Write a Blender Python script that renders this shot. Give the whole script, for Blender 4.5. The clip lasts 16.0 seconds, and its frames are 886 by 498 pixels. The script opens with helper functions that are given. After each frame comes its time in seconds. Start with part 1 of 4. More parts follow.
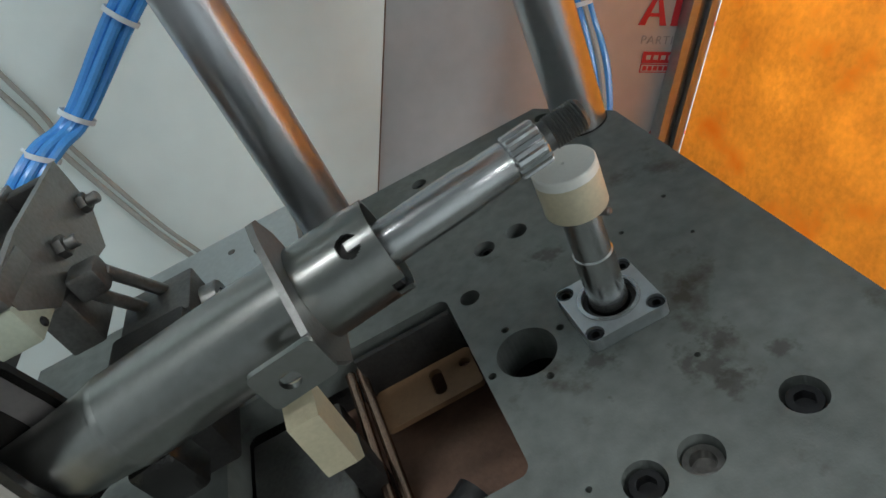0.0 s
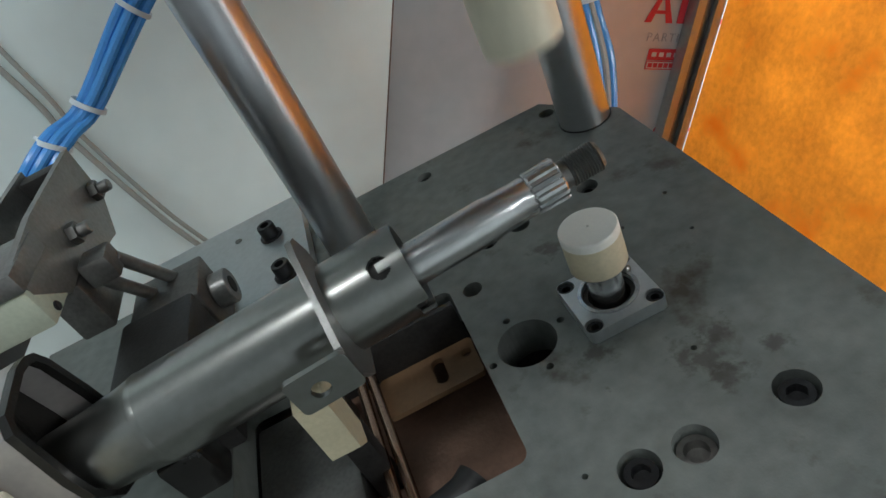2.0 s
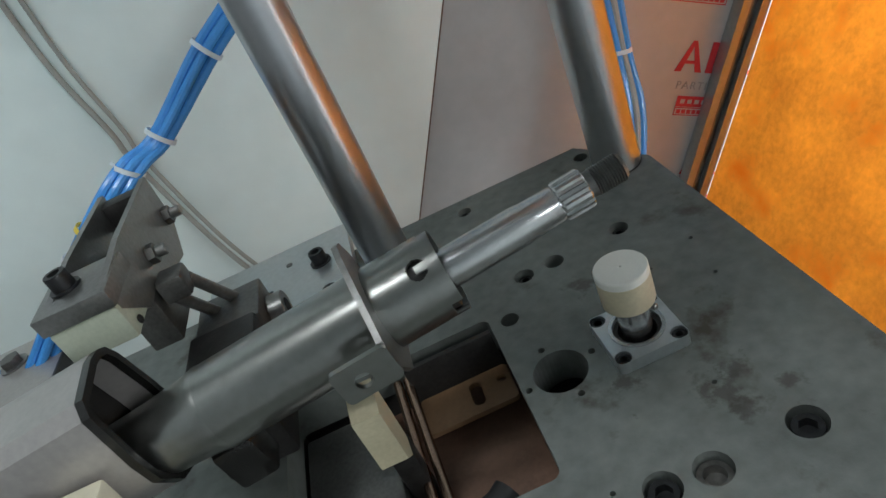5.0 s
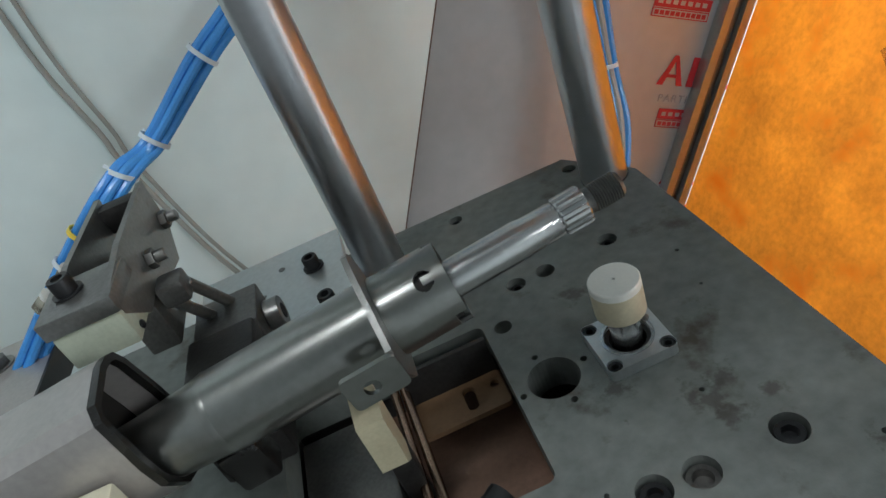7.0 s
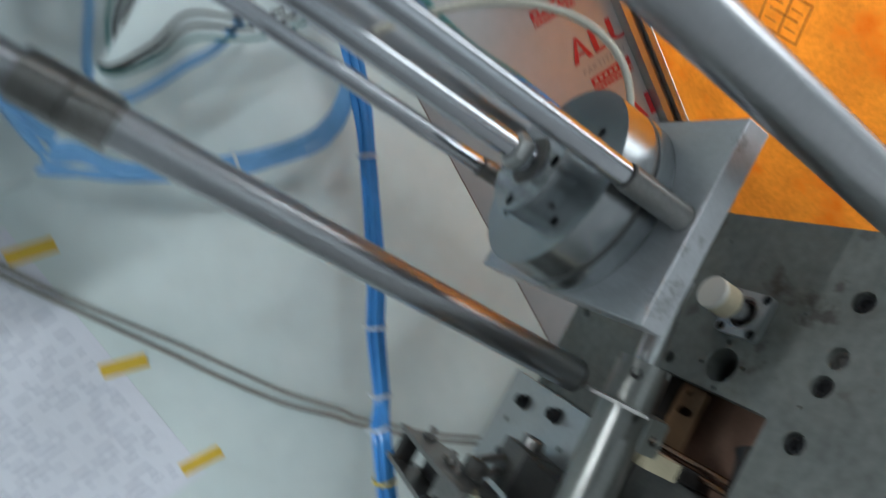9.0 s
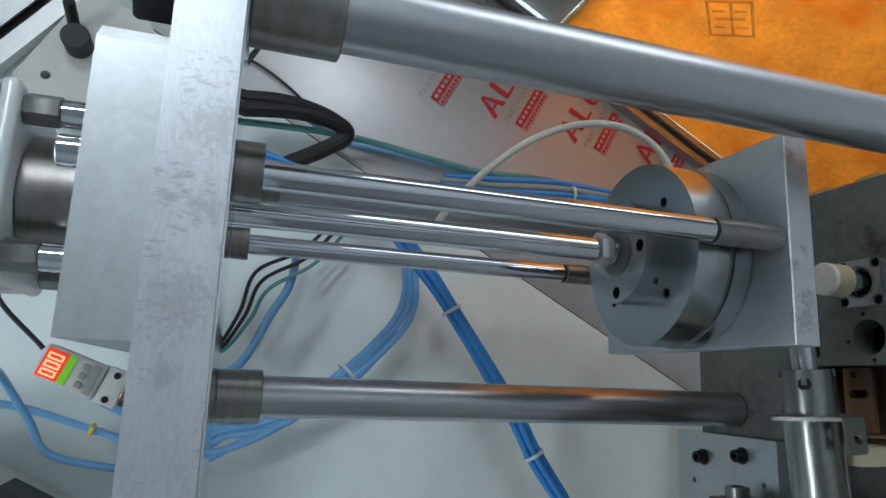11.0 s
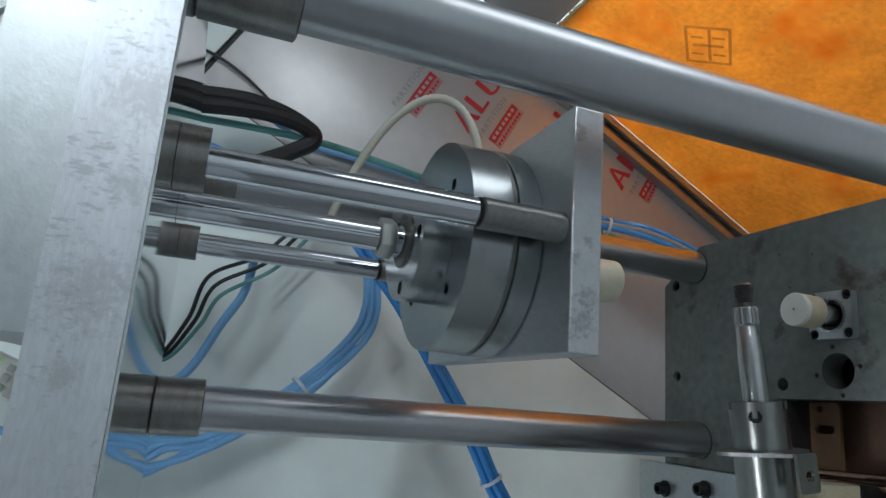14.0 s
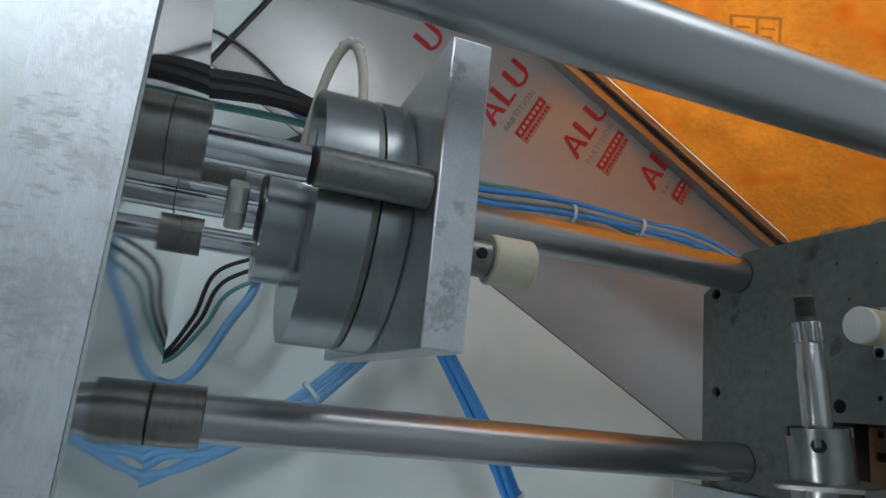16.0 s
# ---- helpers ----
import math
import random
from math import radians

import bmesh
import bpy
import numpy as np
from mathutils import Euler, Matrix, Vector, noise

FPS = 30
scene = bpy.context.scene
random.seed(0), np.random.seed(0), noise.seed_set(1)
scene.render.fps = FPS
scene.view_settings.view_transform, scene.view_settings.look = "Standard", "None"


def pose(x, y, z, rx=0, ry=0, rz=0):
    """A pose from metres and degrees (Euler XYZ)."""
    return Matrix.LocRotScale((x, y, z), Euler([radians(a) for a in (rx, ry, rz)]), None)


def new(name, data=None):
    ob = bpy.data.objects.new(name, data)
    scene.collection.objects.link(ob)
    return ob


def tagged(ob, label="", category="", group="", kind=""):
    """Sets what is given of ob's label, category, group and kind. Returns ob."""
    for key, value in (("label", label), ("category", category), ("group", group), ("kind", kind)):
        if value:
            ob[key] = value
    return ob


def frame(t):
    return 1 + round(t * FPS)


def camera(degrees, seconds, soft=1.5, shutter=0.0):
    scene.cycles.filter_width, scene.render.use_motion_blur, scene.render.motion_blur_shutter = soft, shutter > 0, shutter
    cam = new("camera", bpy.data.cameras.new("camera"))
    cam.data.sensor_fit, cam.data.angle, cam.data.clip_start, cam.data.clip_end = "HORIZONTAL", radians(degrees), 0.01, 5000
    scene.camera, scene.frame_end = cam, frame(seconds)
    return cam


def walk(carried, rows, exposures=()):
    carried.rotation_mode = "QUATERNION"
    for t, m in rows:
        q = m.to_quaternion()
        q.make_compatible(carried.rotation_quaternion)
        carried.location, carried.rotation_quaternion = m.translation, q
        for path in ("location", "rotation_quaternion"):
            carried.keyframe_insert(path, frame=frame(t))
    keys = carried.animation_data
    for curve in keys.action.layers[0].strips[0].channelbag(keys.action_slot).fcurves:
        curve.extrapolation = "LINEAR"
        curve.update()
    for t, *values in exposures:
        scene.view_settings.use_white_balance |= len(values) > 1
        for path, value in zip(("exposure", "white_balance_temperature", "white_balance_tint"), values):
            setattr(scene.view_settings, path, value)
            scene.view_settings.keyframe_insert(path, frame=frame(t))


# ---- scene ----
# The press stands askew in its cabin: MACH turns the press's own axes (plate = xy, columns = z) into the room's.
MACH = pose(0, 0, 0.95, 0, -28.26, 0)
cam = camera(67.75, 16.0, soft=1.5, shutter=0.4)
ROWS = [
    (0, -0.0184, -0.2418, 0.2521, 51.65, 22.26, -17.77),
    (0.5, -0.0190, -0.2368, 0.2493, 51.41, 22.15, -17.08),
    (1, -0.0199, -0.2389, 0.2511, 51.19, 22.05, -16.88),
    (1.5, -0.0185, -0.2445, 0.2536, 51.30, 21.73, -16.87),
    (2, -0.0191, -0.2483, 0.2560, 51.40, 21.75, -16.92),
    (2.5, -0.0192, -0.2501, 0.2604, 51.60, 21.66, -16.66),
    (3, -0.0192, -0.2487, 0.2631, 52.12, 21.48, -16.41),
    (3.5, -0.0223, -0.2491, 0.2652, 52.89, 21.50, -15.91),
    (4, -0.0280, -0.2536, 0.2702, 53.09, 21.11, -15.36),
    (4.5, -0.0281, -0.2624, 0.2822, 54.05, 20.92, -14.52),
    (5, -0.0309, -0.2733, 0.2854, 54.75, 20.97, -14.00),
    (7.5, -0.0434, -0.2797, 0.3032, 54.22, 18.77, -15.69),
    (8, -0.0400, -0.2962, 0.3055, 54.41, 19.78, -14.62),
    (8.2, -0.0400, -0.3080, 0.3311, 54.66, 22.41, -15.19),
    (8.5, -0.0556, -0.3357, 0.3820, 53.40, 28.86, -16.00),
    (8.6, -0.0470, -0.3600, 0.4050, 53.21, 33.25, -17.90),
    (8.8, -0.0850, -0.3942, 0.4645, 47.62, 35.23, -32.69),
    (9, -0.0634, -0.4358, 0.4835, 49.36, 52.45, -37.77),
    (9.2, -0.0699, -0.4567, 0.5059, 51.53, 57.00, -41.46),
    (9.4, -0.0687, -0.4905, 0.5499, 44.55, 65.94, -53.07),
    (9.5, -0.0675, -0.4939, 0.5588, 41.18, 68.72, -56.53),
    (9.7, -0.0682, -0.4991, 0.5725, 23.60, 74.14, -74.78),
    (11.8, -0.0479, -0.4421, 0.5545, 19.95, 70.27, -81.78),
    (12, -0.0518, -0.4443, 0.5498, 20.67, 70.00, -81.18),
    (12.5, -0.0561, -0.4375, 0.5518, 21.06, 69.29, -80.87),
    (13, -0.0558, -0.4368, 0.5465, 22.23, 68.59, -80.19),
    (13.5, -0.0549, -0.4370, 0.5455, 23.12, 68.43, -79.22),
    (14, -0.0549, -0.4345, 0.5474, 24.06, 68.30, -78.29),
    (14.5, -0.0517, -0.4303, 0.5448, 24.19, 68.70, -78.10),
    (15, -0.0529, -0.4179, 0.5456, 25.62, 68.61, -76.67),
    (15.5, -0.0502, -0.3969, 0.5397, 26.62, 68.71, -75.43),
    (16, -0.0424, -0.3825, 0.5401, 28.02, 68.79, -73.88),
]
walk(cam, [(t, MACH @ pose(*p)) for t, *p in ROWS],
     [(0.0, -0.18, 6750, 10), (8.2, -0.20, 6650, 10), (9.5, -0.32, 6350, 10), (11.8, -0.54, 6300, 10), (16.0, -0.62, 6400, 10)])

# ---------------------------------------------------------------- light
world = bpy.data.worlds.new("room_light")
scene.world = world
world.use_nodes = True
world.node_tree.nodes["Background"].inputs[0].default_value = (0.72, 0.86, 1.0, 1)
world.node_tree.nodes["Background"].inputs[1].default_value = 0.10


def area(name, m, sx, sy, watts, color):
    d = bpy.data.lights.new(name, "AREA")
    d.shape, d.size, d.size_y, d.energy, d.color = "RECTANGLE", sx, sy, watts, color
    ob = new(name, d)
    ob.matrix_world = m
    return ob


COOL = (0.865, 0.945, 0.995)
# Unseen ceiling lamps; the second, outside the side sheet, is added to backlight it.
LAMPS = [((-1.35, -0.60, 2.72), 1.2, 0.10, 23), ((1.15, 0.05, 2.45), 1.2, 0.45, 126), ((0.95, -2.2, 2.75), 1.2, 0.30, 48)]
for (lx, ly, lz), sx, sy, power in LAMPS:
    area("tube_light", pose(lx, ly, lz - 0.07, 0, 0, 0), sx, sy, power, COOL)


# Lamp of an unseen window, added for the white streaks along the rods.
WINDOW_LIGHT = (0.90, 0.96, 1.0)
area("assumed_window_light", pose(2.585, -1.22, 1.55, 0, 90, 0), 1.5, 0.92, 17, WINDOW_LIGHT)


# ---------------------------------------------------------------- materials
def mat(name, color, rough=0.5, metal=0.0, vary=0.15, scale=30.0, bump=0.0, bump_scale=200.0, stretch=(1, 1, 1), spots=None, streak=0.0, glow=None, alpha=1.0, trans=0.0, bump_dist=0.001, scuff=None):
    """A procedural surface: base colour broken up at two scales, roughness variation, fine relief, optional dark spots."""
    m = bpy.data.materials.new(name)
    m.use_nodes = True
    nt = m.node_tree
    N, L = nt.nodes, nt.links
    b = N["Principled BSDF"]
    b.inputs["Metallic"].default_value = metal
    b.inputs["Roughness"].default_value = rough
    tc = N.new("ShaderNodeTexCoord")
    mp = N.new("ShaderNodeMapping")
    mp.inputs["Scale"].default_value = stretch
    L.new(tc.outputs["Object"], mp.inputs["Vector"])
    big = N.new("ShaderNodeTexNoise")
    big.inputs["Scale"].default_value = scale
    big.inputs["Detail"].default_value = 5
    fine = N.new("ShaderNodeTexNoise")
    fine.inputs["Scale"].default_value = scale * 9
    fine.inputs["Detail"].default_value = 3
    for n in (big, fine):
        L.new(mp.outputs[0], n.inputs["Vector"])
    addn = N.new("ShaderNodeMath")
    addn.operation = "MULTIPLY_ADD"
    addn.inputs[1].default_value = 0.5
    L.new(fine.outputs["Fac"], addn.inputs[0])
    half = N.new("ShaderNodeMath")
    half.operation = "MULTIPLY"
    half.inputs[1].default_value = 0.5
    L.new(big.outputs["Fac"], half.inputs[0])
    L.new(half.outputs[0], addn.inputs[2])
    ramp = N.new("ShaderNodeValToRGB")
    e = ramp.color_ramp.elements
    e[0].position, e[1].position = 0.32, 0.68
    e[0].color = (*[c * (1 - vary) for c in color], 1)
    e[1].color = (*[min(1, c * (1 + vary)) for c in color], 1)
    L.new(addn.outputs[0], ramp.inputs[0])
    out = ramp.outputs[0]
    if spots:
        sc, thr, scol = spots
        sn = N.new("ShaderNodeTexNoise")
        sn.inputs["Scale"].default_value = sc
        sn.inputs["Detail"].default_value = 6
        sn.inputs["Roughness"].default_value = 0.65
        L.new(tc.outputs["Object"], sn.inputs["Vector"])
        sr = N.new("ShaderNodeValToRGB")
        sr.color_ramp.elements[0].position, sr.color_ramp.elements[1].position = thr, thr + 0.12
        L.new(sn.outputs["Fac"], sr.inputs[0])
        mx = N.new("ShaderNodeMixRGB")
        L.new(sr.outputs[0], mx.inputs[0])
        L.new(out, mx.inputs[1])
        mx.inputs[2].default_value = (*scol, 1)
        out = mx.outputs[0]
    if scuff:
        # short dark dashes in clusters
        way, scol = scuff
        sm = N.new("ShaderNodeMapping")
        sm.inputs["Scale"].default_value = way
        L.new(tc.outputs["Object"], sm.inputs["Vector"])
        dash = N.new("ShaderNodeTexNoise")
        dash.inputs["Scale"].default_value, dash.inputs["Detail"].default_value = 1.0, 6
        L.new(sm.outputs[0], dash.inputs["Vector"])
        area_n = N.new("ShaderNodeTexNoise")
        area_n.inputs["Scale"].default_value, area_n.inputs["Detail"].default_value = 26, 4
        L.new(tc.outputs["Object"], area_n.inputs["Vector"])
        mul = N.new("ShaderNodeMath")
        mul.operation = "MULTIPLY"
        L.new(dash.outputs["Fac"], mul.inputs[0])
        L.new(area_n.outputs["Fac"], mul.inputs[1])
        cut = N.new("ShaderNodeValToRGB")
        cut.color_ramp.elements[0].position, cut.color_ramp.elements[1].position = 0.305, 0.40
        L.new(mul.outputs[0], cut.inputs[0])
        mx2 = N.new("ShaderNodeMixRGB")
        L.new(cut.outputs[0], mx2.inputs[0])
        L.new(out, mx2.inputs[1])
        mx2.inputs[2].default_value = (*scol, 1)
        out = mx2.outputs[0]
    L.new(out, b.inputs["Base Color"])
    rr = N.new("ShaderNodeMapRange")
    rr.inputs["To Min"].default_value = max(0.02, rough - 0.05)
    rr.inputs["To Max"].default_value = min(1, rough + 0.05)
    L.new(addn.outputs[0], rr.inputs["Value"])
    if metal < 0.99:
        L.new(rr.outputs[0], b.inputs["Roughness"])
    if bump:
        bn = N.new("ShaderNodeTexNoise")
        bn.inputs["Scale"].default_value = bump_scale
        bn.inputs["Detail"].default_value = 4
        L.new(mp.outputs[0], bn.inputs["Vector"])
        bp = N.new("ShaderNodeBump")
        bp.inputs["Strength"].default_value = bump
        bp.inputs["Distance"].default_value = bump_dist
        L.new(bn.outputs["Fac"], bp.inputs["Height"])
        L.new(bp.outputs[0], b.inputs["Normal"])
    if glow:
        b.inputs["Emission Color"].default_value = (*glow[0], 1)
        b.inputs["Emission Strength"].default_value = glow[1]
    if trans:
        b.inputs["Transmission Weight"].default_value = trans
    if alpha < 1:
        b.inputs["Alpha"].default_value = alpha
    return m


PLATE = mat("ground_steel", (0.162, 0.175, 0.164), 0.52, 0.45, 0.28, 11, 0.2, 900, spots=(17, 0.57, (0.075, 0.066, 0.052)), bump_dist=0.0006)


def stain(m, places, colour, scale=95, strength=0.75):
    """Oil stains of ragged outline at (x, y, z, radius) on a plate."""
    nt = m.node_tree
    N, L = nt.nodes, nt.links
    b = N["Principled BSDF"]
    out = b.inputs["Base Color"].links[0].from_socket
    tc = N.new("ShaderNodeTexCoord")
    rag = N.new("ShaderNodeTexNoise")
    rag.inputs["Scale"].default_value, rag.inputs["Detail"].default_value, rag.inputs["Roughness"].default_value = scale, 7, 0.7
    L.new(tc.outputs["Object"], rag.inputs["Vector"])
    for x, y, z, r in places:
        far = N.new("ShaderNodeVectorMath")
        far.operation = "DISTANCE"
        far.inputs[1].default_value = (x, y, z)
        L.new(tc.outputs["Object"], far.inputs[0])
        near = N.new("ShaderNodeMapRange")
        near.inputs["From Min"].default_value, near.inputs["From Max"].default_value = 0.0, r
        near.inputs["To Min"].default_value, near.inputs["To Max"].default_value = 0.22, -0.25
        L.new(far.outputs["Value"], near.inputs["Value"])
        both = N.new("ShaderNodeMath")
        L.new(near.outputs[0], both.inputs[0])
        L.new(rag.outputs["Fac"], both.inputs[1])
        cut = N.new("ShaderNodeValToRGB")
        cut.color_ramp.elements[0].position, cut.color_ramp.elements[1].position = 0.50, 0.66
        cut.color_ramp.elements[1].color = (strength, strength, strength, 1)
        L.new(both.outputs[0], cut.inputs[0])
        mx = N.new("ShaderNodeMixRGB")
        L.new(cut.outputs[0], mx.inputs[0])
        L.new(out, mx.inputs[1])
        mx.inputs[2].default_value = (*colour, 1)
        out = mx.outputs[0]
    L.new(out, b.inputs["Base Color"])


stain(PLATE, [(x, y, 0, r) for x, y, r in ((0.066, -0.058, 0.028), (0.079, -0.050, 0.020), (0.069, -0.074, 0.018), (0.097, -0.070, 0.014), (0.0212, -0.0499, 0.006), (0.0873, -0.016, 0.006), (0.040, 0.062, 0.022), (0.120, -0.120, 0.02), (0.028, -0.028, 0.016))], (0.070, 0.066, 0.057))
CHROME = mat("hard_chrome", (0.60, 0.61, 0.64), 0.07, 1.0, 0.05, 40, 0.0, 300, stretch=(6, 6, 0.6))
COLUMN = mat("turned_steel_column", (0.47, 0.475, 0.49), 0.31, 1.0, 0.05, 12, 0.0, 500, stretch=(1, 1, 2))
COLLAR = mat("dark_turned_steel", (0.29, 0.275, 0.26), 0.34, 1.0, 0.2, 40, 0.1, 600, stretch=(1, 1, 5))
BLACK_BOLT = mat("black_oxide", (0.025, 0.025, 0.027), 0.42, 0.6, 0.3, 200, 0.1, 900)
SOCKET = mat("socket_dark", (0.012, 0.012, 0.013), 0.7, 0.2, 0.3, 200)
ALU = mat("milled_aluminium", (0.60, 0.62, 0.65), 0.40, 0.9, 0.12, 18, 0.08, 700, stretch=(1, 4, 4), scuff=((560, 560, 230), (0.43, 0.44, 0.46)))
ALU_CROSS = mat("worn_aluminium", (0.58, 0.59, 0.61), 0.36, 0.9, 0.10, 18, 0.08, 700, stretch=(4, 1, 4))
stain(ALU, [(0.045, -0.19, 0.575, 0.034), (-0.027, -0.19, 0.580, 0.036), (-0.055, -0.19, 0.584, 0.014), (-0.112, -0.19, 0.580, 0.026), (0.010, -0.19, 0.575, 0.016)], (0.36, 0.36, 0.37), 300, 0.45)
stain(ALU_CROSS, [(-0.060, -0.12, -0.004, 0.024), (-0.044, -0.12, -0.008, 0.018), (-0.020, -0.12, 0.000, 0.010), (-0.010, -0.12, -0.008, 0.010), (0.060, -0.12, 0.0, 0.014)], (0.26, 0.26, 0.255), 260, 0.55)
ALU_CLEAN = mat("bare_aluminium", (0.52, 0.55, 0.56), 0.36, 0.9, 0.1, 25, 0.06, 700)
DISC = mat("turned_disc_steel", (0.38, 0.40, 0.41), 0.24, 1.0, 0.10, 25, 0.0, 400, stretch=(1, 1, 6))
TUBE = mat("zinc_plated_tube", (0.27, 0.27, 0.255), 0.31, 0.995, 0.10, 20, 0.0, 350)
SHAFT = mat("bright_steel_shaft", (0.53, 0.53, 0.53), 0.27, 1.0, 0.08, 60, 0.04, 500, stretch=(6, 1, 1))
THREAD = mat("thread_steel", (0.16, 0.16, 0.155), 0.45, 0.9, 0.25, 200, 0.2, 900)
FORK = mat("bracket_steel", (0.40, 0.375, 0.36), 0.33, 0.55, 0.10, 30, 0.05, 500, spots=(45, 0.70, (0.36, 0.30, 0.27)))
FORK_DARK = mat("black_rim_and_inside_shade", (0.018, 0.017, 0.016), 0.22, 0.3, 0.3, 60, 0.1, 500)
CLAMP = mat("clamp_steel", (0.155, 0.15, 0.142), 0.42, 0.85, 0.25, 40, 0.15, 600)
CLAMP_LIGHT = mat("clamp_zinc", (0.235, 0.232, 0.225), 0.36, 0.85, 0.2, 40, 0.1, 600, spots=(60, 0.6, (0.2, 0.19, 0.18)))
DARK = mat("oily_dark_steel_and_shade", (0.035, 0.033, 0.032), 0.5, 0.5, 0.35, 40, 0.2, 500)
NYLON = mat("white_nylon", (0.66, 0.61, 0.47), 0.45, 0.0, 0.06, 40, 0.05, 500)
# Greenish pad nylon, with the shade under the clamp mixed into its colour.
NYLON_PAD_SHADE = mat("shaded_greenish_nylon", (0.40, 0.43, 0.34), 0.5, 0.0, 0.12, 40, 0.05, 500)
# Cream nylon darkened for the tube's shadow over the support block.
NYLON_BLOCK_SHADE = mat("shaded_block_nylon", (0.44, 0.39, 0.27), 0.45, 0.0, 0.12, 40, 0.05, 500)
NYLON_CREAM = mat("cream_nylon", (0.62, 0.54, 0.38), 0.42, 0.0, 0.1, 50, 0.05, 500)
NYLON_TOP = mat("pale_nylon_face", (0.82, 0.80, 0.74), 0.4, 0.0, 0.04, 60, 0.05, 500)
BROWN = mat("brown_board", (0.150, 0.082, 0.055), 0.65, 0.0, 0.2, 30, 0.2, 400)
# Darker than plain tan, for the shade the angle piece lies in.
TAN = mat("tan_bakelite", (0.22, 0.125, 0.065), 0.55, 0.0, 0.12, 40, 0.1, 500)
COPPER = mat("coppery_rod", (0.36, 0.24, 0.18), 0.25, 1.0, 0.12, 40)
HOSE = mat("blue_air_hose", (0.06, 0.29, 0.70), 0.22, 0.0, 0.1, 60)
HOSE_PALE = mat("pale_blue_hose", (0.20, 0.44, 0.74), 0.3, 0.0, 0.1, 60)
HOSE_GREEN = mat("green_hose", (0.10, 0.28, 0.27), 0.3, 0.0, 0.15, 60)
BLACK_RUBBER = mat("black_rubber", (0.014, 0.014, 0.015), 0.5, 0.0, 0.3, 60, 0.1, 400)
CABLE_GREY = mat("grey_cable", (0.33, 0.33, 0.30), 0.5, 0.0, 0.1, 60)
CABLE_BEIGE = mat("beige_cable", (0.58, 0.56, 0.47), 0.5, 0.0, 0.08, 60)
TIE = mat("clear_cable_tie", (0.62, 0.68, 0.72), 0.35, 0.0, 0.05, 60)
TIE_YELLOW = mat("yellow_tag", (0.75, 0.55, 0.06), 0.45, 0.0, 0.1, 60)
WHITE_WALL = mat("white_sheet", (0.74, 0.83, 0.81), 0.36, 0.0, 0.05, 3, 0.35, 4, spots=(2.2, 0.62, (0.67, 0.76, 0.735)), bump_dist=0.02)
ALU_WALL = mat("film_covered_panel", (0.43, 0.42, 0.415), 0.33, 0.25, 0.06, 6, 0.25, 5, spots=(20, 0.70, (0.42, 0.36, 0.33)), bump_dist=0.01)
PROFILE = mat("anodised_profile", (0.42, 0.42, 0.40), 0.35, 0.85, 0.1, 20)
ORANGE = mat("orange_board", (0.88, 0.46, 0.11), 0.6, 0.0, 0.22, 16, 0.3, 200, spots=(9, 0.58, (0.80, 0.33, 0.05)))
STAMP = mat("stamp_ink", (0.50, 0.22, 0.06), 0.7, 0.0, 0.25, 60, alpha=0.28)
# a thin board that lets light through
nt = ORANGE.node_tree
bs = nt.nodes["Principled BSDF"]
tl = nt.nodes.new("ShaderNodeBsdfTranslucent")
mxs = nt.nodes.new("ShaderNodeMixShader")
mxs.inputs[0].default_value = 0.6
nt.links.new(bs.inputs["Base Color"].links[0].from_socket, tl.inputs["Color"])
nt.links.new(bs.outputs[0], mxs.inputs[1])
nt.links.new(tl.outputs[0], mxs.inputs[2])
nt.links.new(mxs.outputs[0], nt.nodes["Material Output"].inputs["Surface"])
TORN = mat("torn_edge", (0.80, 0.62, 0.30), 0.8, 0.0, 0.15, 60)
POLISHED = mat("polished_underside", (0.62, 0.64, 0.65), 0.06, 1.0, 0.05, 30)
RED_INK = mat("red_print", (0.46, 0.02, 0.03), 0.5, 0.0, 0.12, 60)
GREY_INK = mat("grey_print", (0.30, 0.295, 0.30), 0.5, 0.0, 0.1, 60)
PAPER = mat("printed_paper", (0.80, 0.82, 0.88), 0.8, 0.0, 0.04, 20)
INK = mat("paper_ink", (0.48, 0.50, 0.58), 0.8, 0.0, 0.2, 60)
TAPE = mat("yellow_tape", (0.78, 0.52, 0.05), 0.45, 0.0, 0.1, 50)
ROOM = mat("painted_plaster", (0.46, 0.49, 0.50), 0.8, 0.0, 0.06, 3, 0.1, 60)
FLOOR = mat("grey_floor_paint", (0.20, 0.205, 0.205), 0.5, 0.0, 0.15, 4, 0.1, 60)
LAMP_GLOW = mat("lamp_tube", (0.9, 0.95, 1.0), 0.4, 0.0, 0.0, 5, glow=((0.86, 0.95, 1.0), 14.0))
CASE = mat("sensor_case", (0.62, 0.62, 0.58), 0.45, 0.0, 0.06, 60)
LCD_RED = mat("display_red", (0.5, 0.02, 0.01), 0.3, 0.0, 0.05, 60, glow=((1.0, 0.05, 0.02), 0.9))
LCD_GREEN = mat("display_green", (0.1, 0.4, 0.02), 0.3, 0.0, 0.05, 60, glow=((0.35, 0.9, 0.05), 0.35))
DIGIT = mat("display_digit", (0.9, 0.5, 0.3), 0.3, 0.0, 0.0, 60, glow=((1.0, 0.45, 0.2), 1.6))
WHITE_ALU = mat("white_anodised_profile", (0.72, 0.74, 0.73), 0.34, 0.35, 0.05, 20, 0.05, 600)
NUT = mat("zinc_nut", (0.56, 0.56, 0.54), 0.34, 0.8, 0.08, 60)
BRASS = mat("nickel_brass_fitting", (0.62, 0.58, 0.48), 0.25, 1.0, 0.1, 60)
